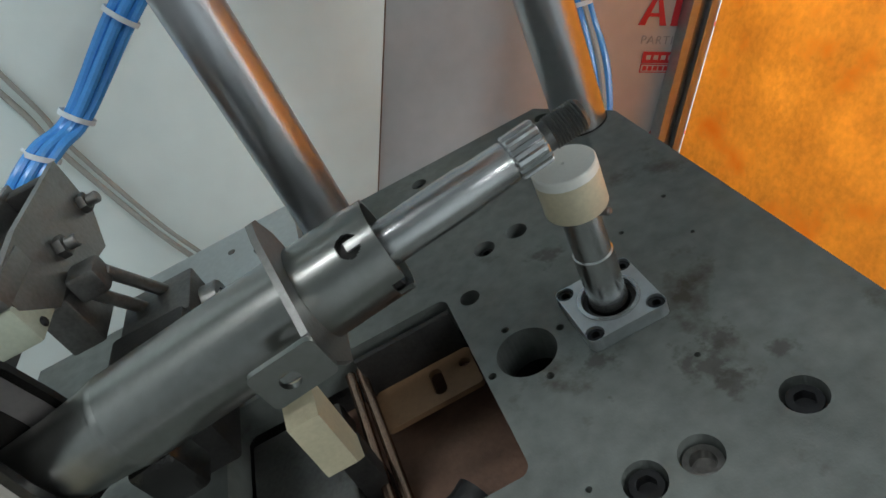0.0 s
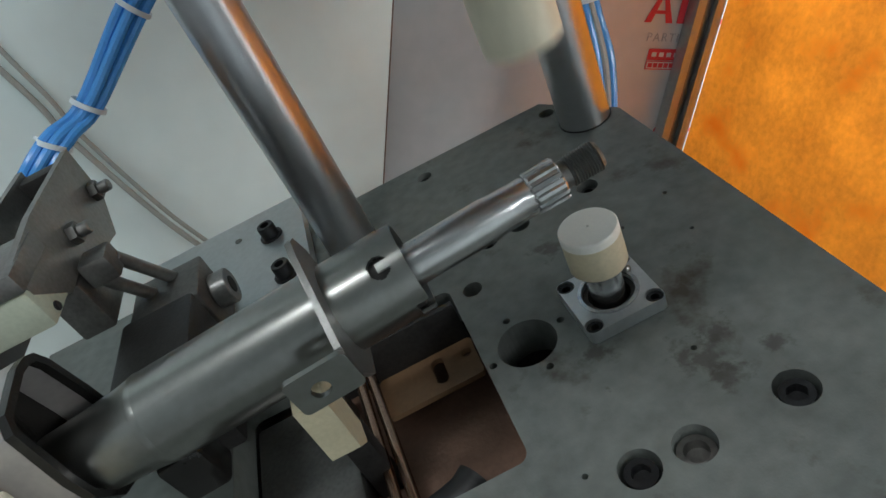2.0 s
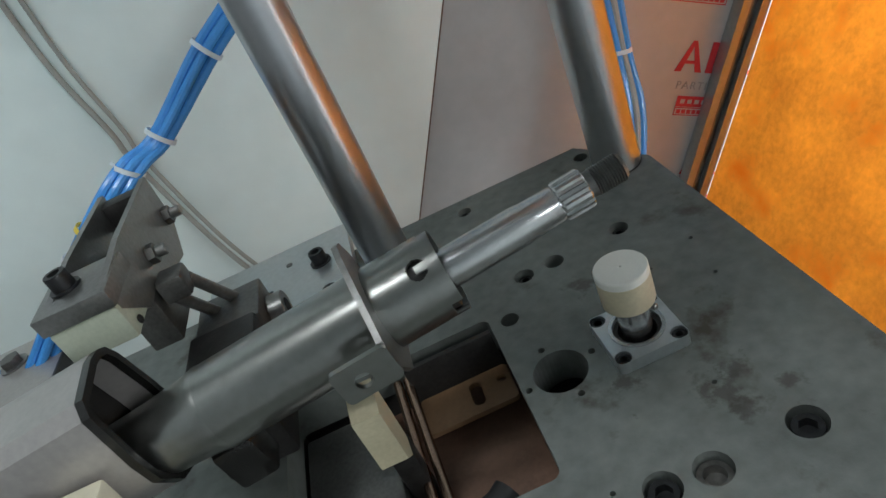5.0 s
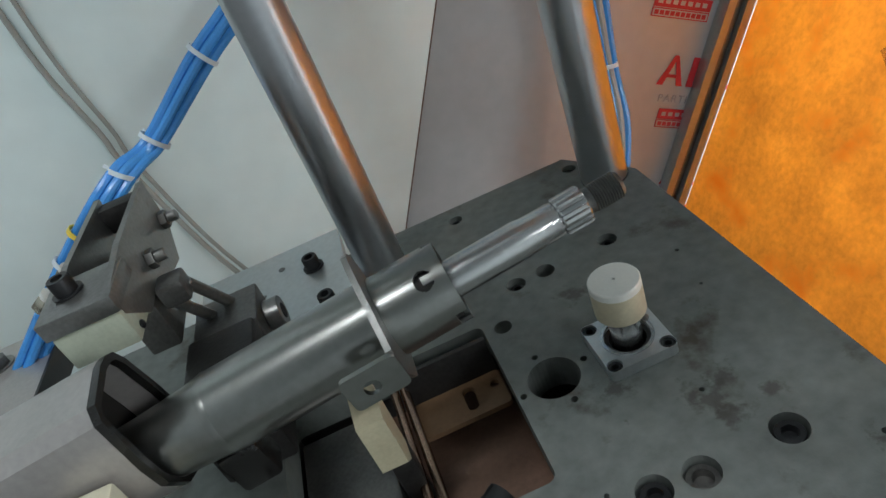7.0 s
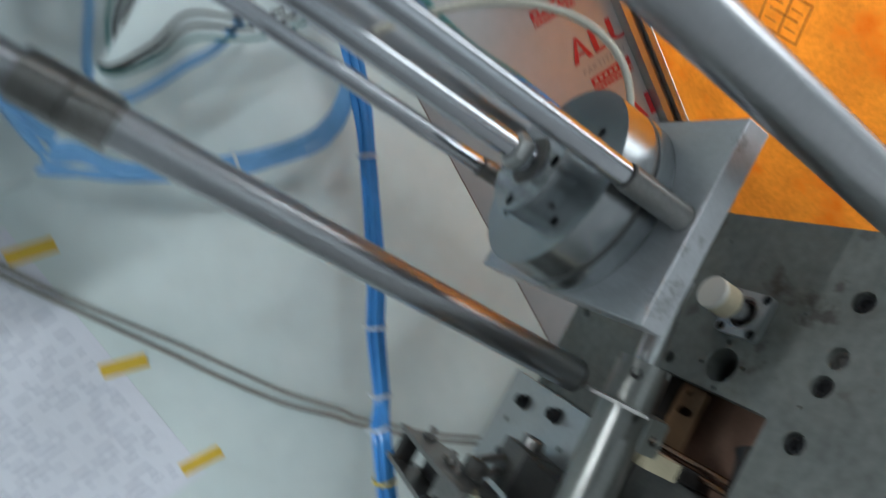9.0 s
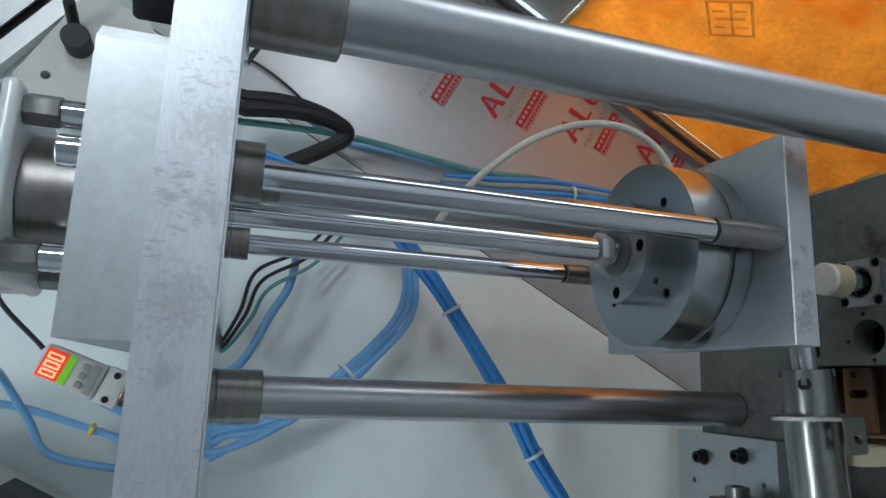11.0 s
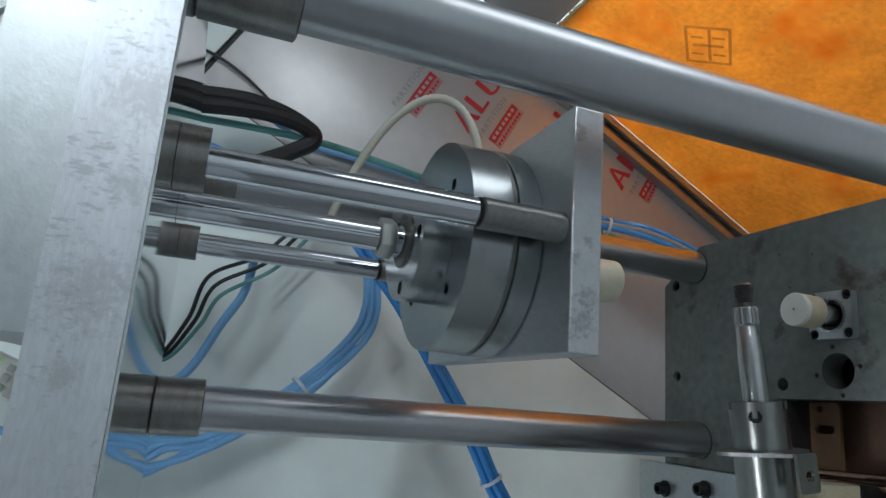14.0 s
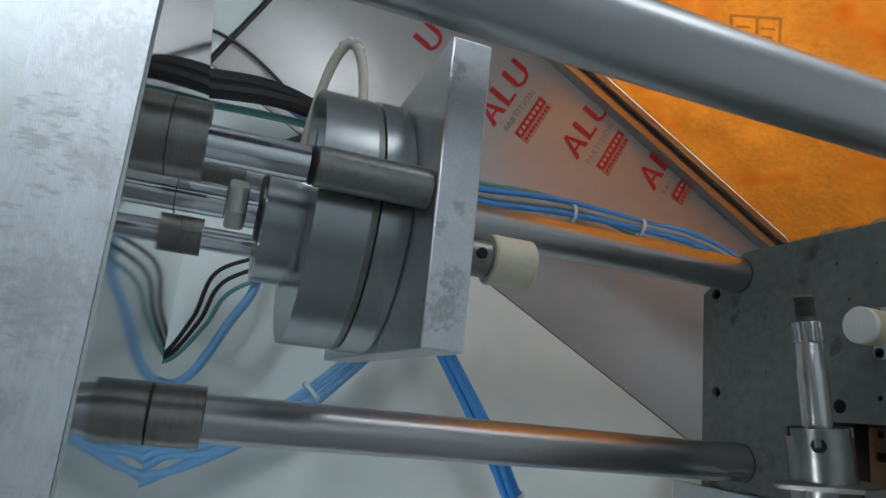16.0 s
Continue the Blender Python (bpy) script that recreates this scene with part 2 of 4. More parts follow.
CLEAR = mat("clear_acrylic", (0.85, 0.88, 0.88), 0.08, 0.0, 0.03, 30, alpha=0.28)


for m, weight in ((COLUMN, 0.3), (TUBE, 0.7)):
    # a clear coat added for crisp highlights over the rougher steel
    m.node_tree.nodes["Principled BSDF"].inputs["Coat Weight"].default_value = weight
    m.node_tree.nodes["Principled BSDF"].inputs["Coat Roughness"].default_value = 0.10


# ---------------------------------------------------------------- builders
def thing(name, label, category, group="", m=None, kind=""):
    ob = new(name)
    ob.empty_display_size = 0.02
    ob.matrix_world = MACH if m is None else m
    return tagged(ob, label, category, group, kind)


def part(name, bm, material, parent, label="", smooth=True):
    bmesh.ops.recalc_face_normals(bm, faces=bm.faces)
    me = bpy.data.meshes.new(name)
    bm.to_mesh(me)
    bm.free()
    if smooth:
        for p in me.polygons:
            p.use_smooth = True
        me.set_sharp_from_angle(angle=radians(35))
    mats = material if isinstance(material, (list, tuple)) else [material]
    for x in mats:
        me.materials.append(x)
    ob = new(name, me)
    ob.parent = parent
    if label:
        ob["label"] = label
    return ob


def solo(name, bm, material, label, category, m=None, kind="", smooth=True):
    ob = part(name, bm, material, None, "", smooth)
    ob.matrix_world = MACH if m is None else m
    return tagged(ob, label, category, "", kind)


def box(x0, x1, y0, y1, z0, z1, bev=0.001, bm=None, seg=2, m=None):
    """A box with broken edges, added to bm."""
    t = bmesh.new()
    bmesh.ops.create_cube(t, size=1)
    for v in t.verts:
        v.co = Vector((x0 + (v.co.x + 0.5) * (x1 - x0), y0 + (v.co.y + 0.5) * (y1 - y0), z0 + (v.co.z + 0.5) * (z1 - z0)))
    if bev:
        bmesh.ops.bevel(t, geom=list(t.edges), offset=bev, segments=seg, affect="EDGES", profile=0.5)
    if m is not None:
        t.transform(m)
    return merge(t, bm)


def merge(t, bm):
    if bm is None:
        return t
    me = bpy.data.meshes.new("tmp")
    t.to_mesh(me)
    t.free()
    bm.from_mesh(me)
    bpy.data.meshes.remove(me)
    return bm


def lathe(rings, seg=40, bm=None, m=None, caps=True):
    """A turned body about z from (radius, height) pairs."""
    t = bmesh.new()
    loops = []
    for r, z in rings:
        loops.append([t.verts.new((r * math.cos(2 * math.pi * i / seg), r * math.sin(2 * math.pi * i / seg), z)) for i in range(seg)])
    for a, b in zip(loops, loops[1:]):
        for i in range(seg):
            t.faces.new((a[i], a[(i + 1) % seg], b[(i + 1) % seg], b[i]))
    if caps:
        t.faces.new(loops[0][::-1])
        t.faces.new(loops[-1])
    if m is not None:
        t.transform(m)
    return merge(t, bm)


def rod(r, z0, z1, x=0.0, y=0.0, bev=0.0008, seg=40, bm=None, m=None):
    mm = Matrix.Translation((x, y, 0)) if m is None else m
    return lathe([(r - bev, z0), (r, z0 + bev), (r, z1 - bev), (r - bev, z1)], seg, bm, mm)


def circle(x, y, r, n=32):
    return [(x + r * math.cos(2 * math.pi * i / n), y + r * math.sin(2 * math.pi * i / n)) for i in range(n)]


def sheet(outer, holes, z0, z1, bm=None, m=None, edge=0.0):
    """A plate of the outline, with holes through it."""
    t = bmesh.new()
    rings = []
    for z in (z1, z0):
        es, rr = [], []
        for loop in (outer, *holes):
            vs = [t.verts.new((x, y, z)) for x, y in loop]
            es += [t.edges.new((vs[i], vs[(i + 1) % len(vs)])) for i in range(len(vs))]
            rr.append(vs)
        bmesh.ops.triangle_fill(t, use_beauty=True, use_dissolve=False, edges=es)
        rings.append(rr)
    for a, b in zip(*rings):
        for i in range(len(a)):
            t.faces.new((a[i], a[(i + 1) % len(a)], b[(i + 1) % len(a)], b[i]))
    if m is not None:
        t.transform(m)
    return merge(t, bm)


def rounded(x0, x1, y0, y1, r, n=6):
    pts = []
    for cx, cy, a0 in ((x1 - r, y1 - r, 0), (x0 + r, y1 - r, 90), (x0 + r, y0 + r, 180), (x1 - r, y0 + r, 270)):
        pts += [(cx + r * math.cos(radians(a0 + 90 * i / n)), cy + r * math.sin(radians(a0 + 90 * i / n))) for i in range(n + 1)]
    return pts


def spline(points, n=10):
    """A smooth line through the points."""
    p = [Vector(q) for q in points]
    p = [2 * p[0] - p[1]] + p + [2 * p[-1] - p[-2]]
    out = []
    for i in range(1, len(p) - 2):
        for k in range(n):
            t = k / n
            out.append(0.5 * ((2 * p[i]) + (-p[i - 1] + p[i + 1]) * t + (2 * p[i - 1] - 5 * p[i] + 4 * p[i + 1] - p[i + 2]) * t * t + (-p[i - 1] + 3 * p[i] - 3 * p[i + 1] + p[i + 2]) * t ** 3))
    return out + [p[-2]]


def pipe(points, r, seg=10, bm=None, n=10, smooth=True):
    """A round hose along the points."""
    line = spline(points, n) if smooth else [Vector(q) for q in points]
    t = bmesh.new()
    loops, side = [], None
    for i, c in enumerate(line):
        d = (line[min(i + 1, len(line) - 1)] - line[max(i - 1, 0)]).normalized()
        if side is None:
            side = d.orthogonal().normalized()
        side = (side - d * side.dot(d)).normalized()
        up = d.cross(side)
        loops.append([t.verts.new(c + r * (math.cos(2 * math.pi * k / seg) * side + math.sin(2 * math.pi * k / seg) * up)) for k in range(seg)])
    for a, b in zip(loops, loops[1:]):
        for k in range(seg):
            t.faces.new((a[k], a[(k + 1) % seg], b[(k + 1) % seg], b[k]))
    t.faces.new(loops[0][::-1])
    t.faces.new(loops[-1])
    return merge(t, bm)


def along(p, d):
    """A pose at p whose z looks along d."""
    return Matrix.Translation(p) @ Vector(d).to_track_quat("Z", "Y").to_matrix().to_4x4()


def hexagon(r, z0, z1, bm=None, m=None):
    return lathe([(r * 0.93, z0), (r, z0 + r * 0.1), (r, z1 - r * 0.1), (r * 0.93, z1)], 6, bm, m)


def cap_screw(name, m, r=0.0065, h=0.008, washer=True, label="black socket head cap screw", group="screws of the press"):
    """A socket head screw standing on the plane z = 0 of m."""
    t = thing(name, label, "screw", group, MACH @ m)
    z = 0.0
    if washer:
        part("washer", lathe([(r * 1.35, 0), (r * 1.35, 0.0015)], 28), BLACK_BOLT, t)
        z = 0.0015
    bm = bmesh.new()
    s = r * 0.58
    seg = 30
    hexr = [(s if i % 5 == 0 else s * (0.93 if i % 5 in (2, 3) else 0.96)) for i in range(seg)]
    prof = [(r, z), (r, z + h * 0.9), (r * 0.93, z + h)]
    loops = [[bm.verts.new((a * math.cos(2 * math.pi * i / seg), a * math.sin(2 * math.pi * i / seg), zz)) for i in range(seg)] for a, zz in prof]
    loops.append([bm.verts.new((hexr[i] * math.cos(2 * math.pi * i / seg), hexr[i] * math.sin(2 * math.pi * i / seg), z + h)) for i in range(seg)])
    loops.append([bm.verts.new((hexr[i] * math.cos(2 * math.pi * i / seg), hexr[i] * math.sin(2 * math.pi * i / seg), z + h * 0.4)) for i in range(seg)])
    for a, b in zip(loops, loops[1:]):
        for i in range(seg):
            bm.faces.new((a[i], a[(i + 1) % seg], b[(i + 1) % seg], b[i]))
    bm.faces.new(loops[-1])
    bm.faces.new(loops[0][::-1])
    part("head", bm, BLACK_BOLT, t)
    return t


def panel(x0, x1, z0, z1, y, th=0.004):
    return box(x0, x1, y, y + th, z0, z1, 0.0008)


W = Matrix.Translation((0, 0, 0.95))       # the cabin's own frame: x along the back panel, z up

# ---------------------------------------------------------------- room and cabin
solo("floor", box(-2.6, 2.6, -3.6, 1.4, -0.02, 0.0, 0), FLOOR, "grey painted workshop floor", "floor", Matrix(), "structure")
solo("ceiling", box(-2.6, 2.6, -3.6, 1.4, 2.9, 2.95, 0), ROOM, "white ceiling", "ceiling", Matrix(), "structure")
solo("wall_north", box(-2.6, 2.6, 1.4, 1.5, 0, 2.9, 0), ROOM, "pale plaster wall", "wall", Matrix(), "structure")
solo("wall_south", box(-2.6, 2.6, -3.7, -3.6, 0, 2.9, 0), ROOM, "pale plaster wall", "wall", Matrix(), "structure")
solo("wall_west", box(-2.7, -2.6, -3.6, 1.4, 0, 2.9, 0), ROOM, "pale plaster wall", "wall", Matrix(), "structure")
FACE_X = Matrix(((0, 0, 1, 0), (1, 0, 0, 0), (0, 1, 0, 0), (0, 0, 0, 1)))       # a plate drawn in y and z, its thickness along x
# Assumed opening, set where the rods' streaks point; unseen itself.
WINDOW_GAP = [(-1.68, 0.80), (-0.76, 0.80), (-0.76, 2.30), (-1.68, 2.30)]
solo("wall_east", sheet([(-3.6, 0), (1.4, 0), (1.4, 2.9), (-3.6, 2.9)], [WINDOW_GAP], 2.6, 2.7, m=FACE_X), ROOM, "pale plaster wall with an assumed window opening", "wall", Matrix(), "structure", smooth=False)
t = thing("window_1", "assumed tall window with a white frame, out of view", "window", "", Matrix(), "structure")
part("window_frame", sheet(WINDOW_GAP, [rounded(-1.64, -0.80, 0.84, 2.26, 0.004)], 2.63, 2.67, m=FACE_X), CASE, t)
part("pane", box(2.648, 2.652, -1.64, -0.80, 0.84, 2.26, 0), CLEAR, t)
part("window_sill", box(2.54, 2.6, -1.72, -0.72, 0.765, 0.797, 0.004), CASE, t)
for (lx, ly, lz), sx, sy, power in LAMPS:
    t = thing("ceiling_light", "assumed white tube light under the ceiling", "lamp", "ceiling lights", Matrix.Translation((lx, ly, lz)))
    part("housing", box(-sx / 2 - 0.03, sx / 2 + 0.03, -sy / 2 - 0.03, sy / 2 + 0.03, 0.0, 0.05, 0.004), ROOM, t)
    part("hanger", rod(0.008, 0.05, 2.9 - lz, seg=12), ROOM, t)
    for k in range(4):
        part("tube", rod(0.014, -sx / 2, sx / 2, m=Matrix.Translation((0, (k - 1.5) * sy / 4, -0.016)) @ Euler((0, radians(90), 0)).to_matrix().to_4x4(), seg=16), LAMP_GLOW, t)

solo("backdrop_white_sheet", panel(-1.25, 0.0111, -0.9, 1.35, 0.420, 0.006), WHITE_WALL, "white plastic sheet lining the back of the cabin", "wall panel", W, "structure")
solo("backdrop_film_panel", panel(0.0114, 0.372, -0.9, 0.672, 0.424, 0.006), ALU_WALL, "aluminium panel under printed protective film", "wall panel", W, "structure")
solo("backdrop_upper_panel", panel(0.0114, 0.372, 0.680, 1.35, 0.424, 0.006), WHITE_WALL, "white panel above the printed panel", "wall panel", W, "structure")
solo("trim", box(0.0112, 0.0124, 0.4195, 0.4238, -0.9, 1.35, 0.0003), BROWN, "dirty dark edge of the white sheet", "trim", W, "structure")
solo("backdrop_joint", panel(0.0114, 0.372, 0.671, 0.681, 0.429, 0.006), DARK, "dark joint between two cabin panels", "joint", W, "structure")
solo("cabin_side_frame", box(0.3925, 0.398, -0.14, 0.404, 0.336, 1.35, 0.0008), ALU_WALL, "film covered upper panel of the cabin's side", "wall panel", W, "structure")
solo("cabin_side_base", box(0.3925, 0.398, -0.14, 0.404, -0.9, -0.200, 0.0008), ALU_WALL, "film covered lower panel of the cabin's side", "wall panel", W, "structure")
orange = thing("orange_sheet", "translucent orange sheet hung on the cabin's side, torn edges", "sheet", "", W)
part("sheet", box(0.386, 0.3875, -0.14, 0.404, -0.162, 0.332, 0.0003), ORANGE, orange)
random.seed(5)
for z0, sgn in ((-0.162, -1), (0.332, 1)):
    pts = [(-0.14 + 0.544 * k / 120, 0.0022 + 0.0035 * random.random()) for k in range(121)]
    bm = bmesh.new()
    top = [bm.verts.new((0.3862, y, z0 + sgn * d)) for y, d in pts]
    low = [bm.verts.new((0.3862, y, z0 - sgn * 0.002)) for y, d in pts]
    for k in range(120):
        bm.faces.new((low[k], low[k + 1], top[k + 1], top[k]))
    sol = part("torn_edge", bm, TORN, orange, "pale torn edge of the sheet")
    md = sol.modifiers.new("thickness", "SOLIDIFY")
    md.thickness = 0.001
random.seed(9)
lump = [(0.13 + 0.25 * k / 60, -0.1555 + 0.0035 * math.sin(k * 0.9) * random.random() + 0.003 * math.sin(k * 0.31) + 0.001 * random.random()) for k in range(61)]
part("foam_edge", sheet([(0.13, -0.185)] + lump + [(0.38, -0.185)], [], 0.3815, 0.3857, m=Matrix(((0, 0, 1, 0), (1, 0, 0, 0), (0, 1, 0, 0), (0, 0, 0, 1)))), TORN, orange, "pale ragged foam edge")
t = thing("aluminium_profile", "slotted aluminium corner profile of the cabin", "profile", "", W)
bm = sheet([(0.351, 0.405), (0.361, 0.405), (0.361, 0.409), (0.357, 0.411), (0.357, 0.417), (0.379, 0.417), (0.379, 0.411), (0.375, 0.409), (0.375, 0.405), (0.3855, 0.405), (0.3855, 0.4235), (0.351, 0.4235)], [], -0.9, 1.35)
part("bar", bm, PROFILE, t)
part("slot_insert", box(0.3615, 0.3745, 0.4125, 0.4165, -0.9, 1.35, 0.0005), CLAMP_LIGHT, t, "grey slot cover of the profile")

# ---------------------------------------------------------------- the press: base plate
HOLES = [(0.0, 0.0, 0.0165), (0.0873, -0.0934, 0.0095), (0.0384, -0.0949, 0.0095), (0.0134, -0.0934, 0.0095), (-0.0356, -0.0939, 0.0095), (0.0114, 0.0960, 0.0072),
         (0.0349, 0.0969, 0.0072), (0.0865, 0.1002, 0.0072), (-0.0030, 0.2110, 0.0062), (0.1065, 0.2120, 0.0062), (0.0497, -0.0018, 0.0150), (-0.012, 0.060, 0.0062)]
HOLES += [(0.022 * math.cos(a), 0.022 * math.sin(a), 0.0022) for a in (radians(10), radians(100), radians(190), radians(280))]
HOLES += [(0.018, 0.142, 0.0015), (0.083, 0.047, 0.0015), (0.066, -0.052, 0.0015), (-0.008, -0.085, 0.0015), (0.118, 0.058, 0.0015), (0.121, -0.115, 0.002), (0.112, 0.02, 0.0012)]
plate = thing("base_plate", "thick ground steel base plate of the press with bolt holes, stained", "machine plate")
outline = [(-0.34, -0.22), (0.1483, -0.22), (0.1483, 0.170), (0.108, 0.232), (-0.34, 0.232)]
WINDOW = rounded(-0.175, -0.0255, -0.0647, 0.0706, 0.006)
part("plate", sheet(outline, [circle(x, y, r, 32) for x, y, r in HOLES] + [WINDOW], -0.026, 0.0), PLATE, plate, smooth=False)
for x, y, r in HOLES[1:5] + HOLES[5:10]:
    part("bore_floor", rod(r - 0.0002, -0.024, -0.0125, x, y, 0.0002, 24), DARK, plate)
part("under_frame", box(-0.34, 0.1483, -0.22, -0.19, -0.10, -0.027, 0.002), CLAMP, plate)
part("under_frame", box(0.10, 0.1483, -0.185, 0.165, -0.10, -0.027, 0.002), CLAMP, plate)
for x, y, r in [HOLES[1], HOLES[3], HOLES[4]]:
    cap_screw("recessed_screw", Matrix.Translation((x, y, -0.0122)), 0.0078, 0.0088, False, "black socket screw sunk in a counterbore")
for x, y, r in [HOLES[5], HOLES[7], HOLES[8], HOLES[9]]:
    cap_screw("recessed_screw", Matrix.Translation((x, y, -0.0122)), 0.0055, 0.0075, False, "small black socket screw sunk in the plate")
t = thing("threaded_plug", "hollow steel bush sunk in a counterbore", "bush")
part("bush", lathe([(0.0085, -0.0122), (0.0085, -0.006), (0.0055, -0.0055), (0.0055, -0.0118)], 32, m=Matrix.Translation((0.0384, -0.0949, 0))), CLAMP, t)
tray = thing("inner_tray", "brown board tray under the opening of the base plate", "tray")
part("floor_board", box(-0.178, -0.0210, -0.0695, 0.0720, -0.0500, -0.0460, 0.0005), BROWN, tray)
part("side_board", box(-0.0205, -0.0170, -0.074, 0.076, -0.0715, -0.0265, 0.0005), BROWN, tray)
# Back and left boards take the dark colour, the other three are brown.
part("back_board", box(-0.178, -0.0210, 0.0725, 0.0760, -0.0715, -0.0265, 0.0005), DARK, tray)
part("front_board", box(-0.178, -0.0210, -0.0740, -0.0700, -0.0715, -0.0265, 0.0005), BROWN, tray)
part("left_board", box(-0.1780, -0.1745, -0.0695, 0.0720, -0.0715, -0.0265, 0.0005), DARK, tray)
# Added block; blackens the plate's holes where only shade lies below.
solo("dark_filler", box(-0.0165, 0.096, -0.150, 0.160, -0.090, -0.0500, 0.001), DARK, "dark block standing in for the shade under the base plate", "casting")

# columns with their collars
for nm, (cx, cy), zc in (("column", (-0.0740, 0.1750), 0.528), ("column", (0.1241, 0.1780), 0.528), ("column", (0.1280, -0.1497), 0.522)):
    t = thing("press_column", "round steel column between base plate and top plate", "column", "columns of the press", MACH @ Matrix.Translation((cx, cy, 0)))
    part("shaft", rod(0.0190, 0.0003, 0.5666, seg=56), COLUMN, t)
    part("collar", rod(0.0238, zc, 0.5665, seg=48), COLLAR, t, "dark turned steel collar")
    part("base_ring", lathe([(0.0196, 0.0002), (0.0196, 0.0012)], 48), DARK, t)

# top plate, spacer block and cylinder
t = thing("top_plate", "scratched milled aluminium top plate of the press", "machine plate")
TP = [(-0.155, -0.19), (0.175, -0.19), (0.175, 0.225), (-0.155, 0.225)]
part("plate", sheet(TP, [circle(0.0568, y, 0.0125, 28) for y in (-0.0882, 0.0108, 0.1290)], 0.5680, 0.5962), ALU, t, smooth=False)
part("underside", sheet(TP, [circle(0.0568, y, 0.0125, 28) for y in (-0.0882, 0.0108, 0.1290)], 0.5668, 0.5678), POLISHED, t, "mirror polished underside", smooth=False)
part("spacer_block", sheet([(-0.043, -0.188), (0.076, -0.188), (0.0845, -0.180), (0.0845, 0.207), (0.076, 0.215), (-0.043, 0.215)], [circle(0.0568, y, 0.0125, 28) for y in (-0.0882, 0.0108, 0.1290)], 0.5963, 0.6232), ALU_CLEAN, t, "brushed aluminium spacer block", smooth=False)
for x, y in ((0.1241, 0.1780), (0.1280, -0.1497)):
    part("column_nut", hexagon(0.0225, 0.5964, 0.6180, m=Matrix.Translation((x, y, 0))), BLACK_BOLT, t, "black hexagon nut on a column")
    part("column_thread", rod(0.0120, 0.6181, 0.6300, x, y, seg=24), THREAD, t)
for y, r in ((-0.0882, 0.0176), (0.1290, 0.0140)):
    part("guide_bush", sheet(circle(0.0568, y, r, 40), [circle(0.0568, y, 0.0089, 40)], 0.552, 0.5666), COLLAR, t, "dark steel guide bush")
t = thing("air_cylinder", "white aluminium profile air cylinder standing on the spacer block", "cylinder", "", MACH @ Matrix.Translation((0.0520, 0.0120, 0)))
part("front_flange", box(-0.052, 0.052, -0.052, 0.052, 0.6234, 0.6330, 0.003), CLAMP, t, "dark steel front flange")
part("front_cap", lathe([(0.044, 0.6331), (0.046, 0.6345), (0.046, 0.6560), (0.040, 0.6590), (0.040, 0.6880)], 48), COLLAR, t, "dark grey turned front cap")
for a in (-0.044, 0.044):
    for b in (-0.044, 0.044):
        post_m = Matrix.Translation((a, b, 0))
        standoff = part("standoff", rod(0.0085, 0.6331, 0.6690, m=post_m, seg=28), CHROME, t, "bright steel standoff")
        part("standoff_nut", hexagon(0.0100, 0.6691, 0.6885, m=post_m), CLAMP_LIGHT, standoff)
PROFILE_HALF = 0.058
side_pts = []
for k, (ux, uy) in enumerate(((1, 0), (0, 1), (-1, 0), (0, -1))):
    vx, vy = -uy, ux
    for v, d in ((-0.050, 0.0), (-0.036, 0.0), (-0.036, 0.006), (-0.026, 0.006), (-0.026, 0.0), (-0.006, 0.0), (-0.006, 0.003), (0.006, 0.003), (0.006, 0.0), (0.026, 0.0), (0.026, 0.006), (0.036, 0.006), (0.036, 0.0), (0.050, 0.0)):
        r = PROFILE_HALF - d
        side_pts.append((ux * r + vx * v, uy * r + vy * v))
part("end_plate", box(-0.0585, 0.0585, -0.0585, 0.0585, 0.6890, 0.7000, 0.005, seg=3), WHITE_ALU, t, "pale end plate")
part("barrel", sheet(side_pts, [], 0.7001, 0.98), WHITE_ALU, t, "white anodised grooved barrel", smooth=False)
part("port_fitting", rod(0.009, 0.0, 0.016, m=along((-0.0585, 0.012, 0.715), (-1, 0, 0)), seg=24), BLACK_RUBBER, t, "black push-in fitting")

# ---------------------------------------------------------------- moving crosshead (its own origin: plate top on the cylinder's axis)
cross = thing("crosshead", "milled aluminium crosshead with steel disc, sliding on chrome guide rods", "machine part")
cross_home = (0.0568, 0.0200)
part("plate", box(-0.0778, 0.0780, -0.1200, 0.1190, -0.0175, 0.0038, 0.0011), ALU_CROSS, cross, smooth=False)
AX = Matrix.Translation((0, -0.0092, 0.0039))       # the piston's axis on the crosshead
D4 = [(0.0368 * a, 0.0368 * b) for a in (-1, 1) for b in (-1, 1)]
part("disc", sheet(circle(0, 0, 0.0766, 96), [circle(a, b, 0.0042, 20) for a, b in D4], 0.0215, 0.0500, m=AX), DISC, cross, "turned steel disc with bolt holes")
part("lower_disc", lathe([(0.0765, 0.0001), (0.0772, 0.0010), (0.0772, 0.0170), (0.0752, 0.0178)], 96, m=AX), DISC, cross, "turned steel lower disc")
# Shallow groove; its darker metal carries the shadow of the step.
part("groove", lathe([(0.0758, 0.0179), (0.0758, 0.0214)], 96, m=AX), CLAMP_LIGHT, cross, "groove between the discs, darkened for its step shadow")
for a, b in D4:
    part("disc_screw", lathe([(0.0040, 0.0300), (0.0040, 0.0440)], 20, m=AX @ Matrix.Translation((a, b, 0))), SOCKET, cross)
B4 = [(0.034, 0), (-0.034, 0), (0, 0.034), (0, -0.034)]
part("boss", sheet(circle(0, 0, 0.0430, 72), [circle(a, b, 0.0050, 24) for a, b in B4], 0.0502, 0.0715, m=AX), DISC, cross, "round steel boss with screw holes")
for a, b in B4:
    part("screw", lathe([(0.0048, 0.0503), (0.0048, 0.0640)], 20, m=AX @ Matrix.Translation((a, b, 0))), SOCKET, cross)
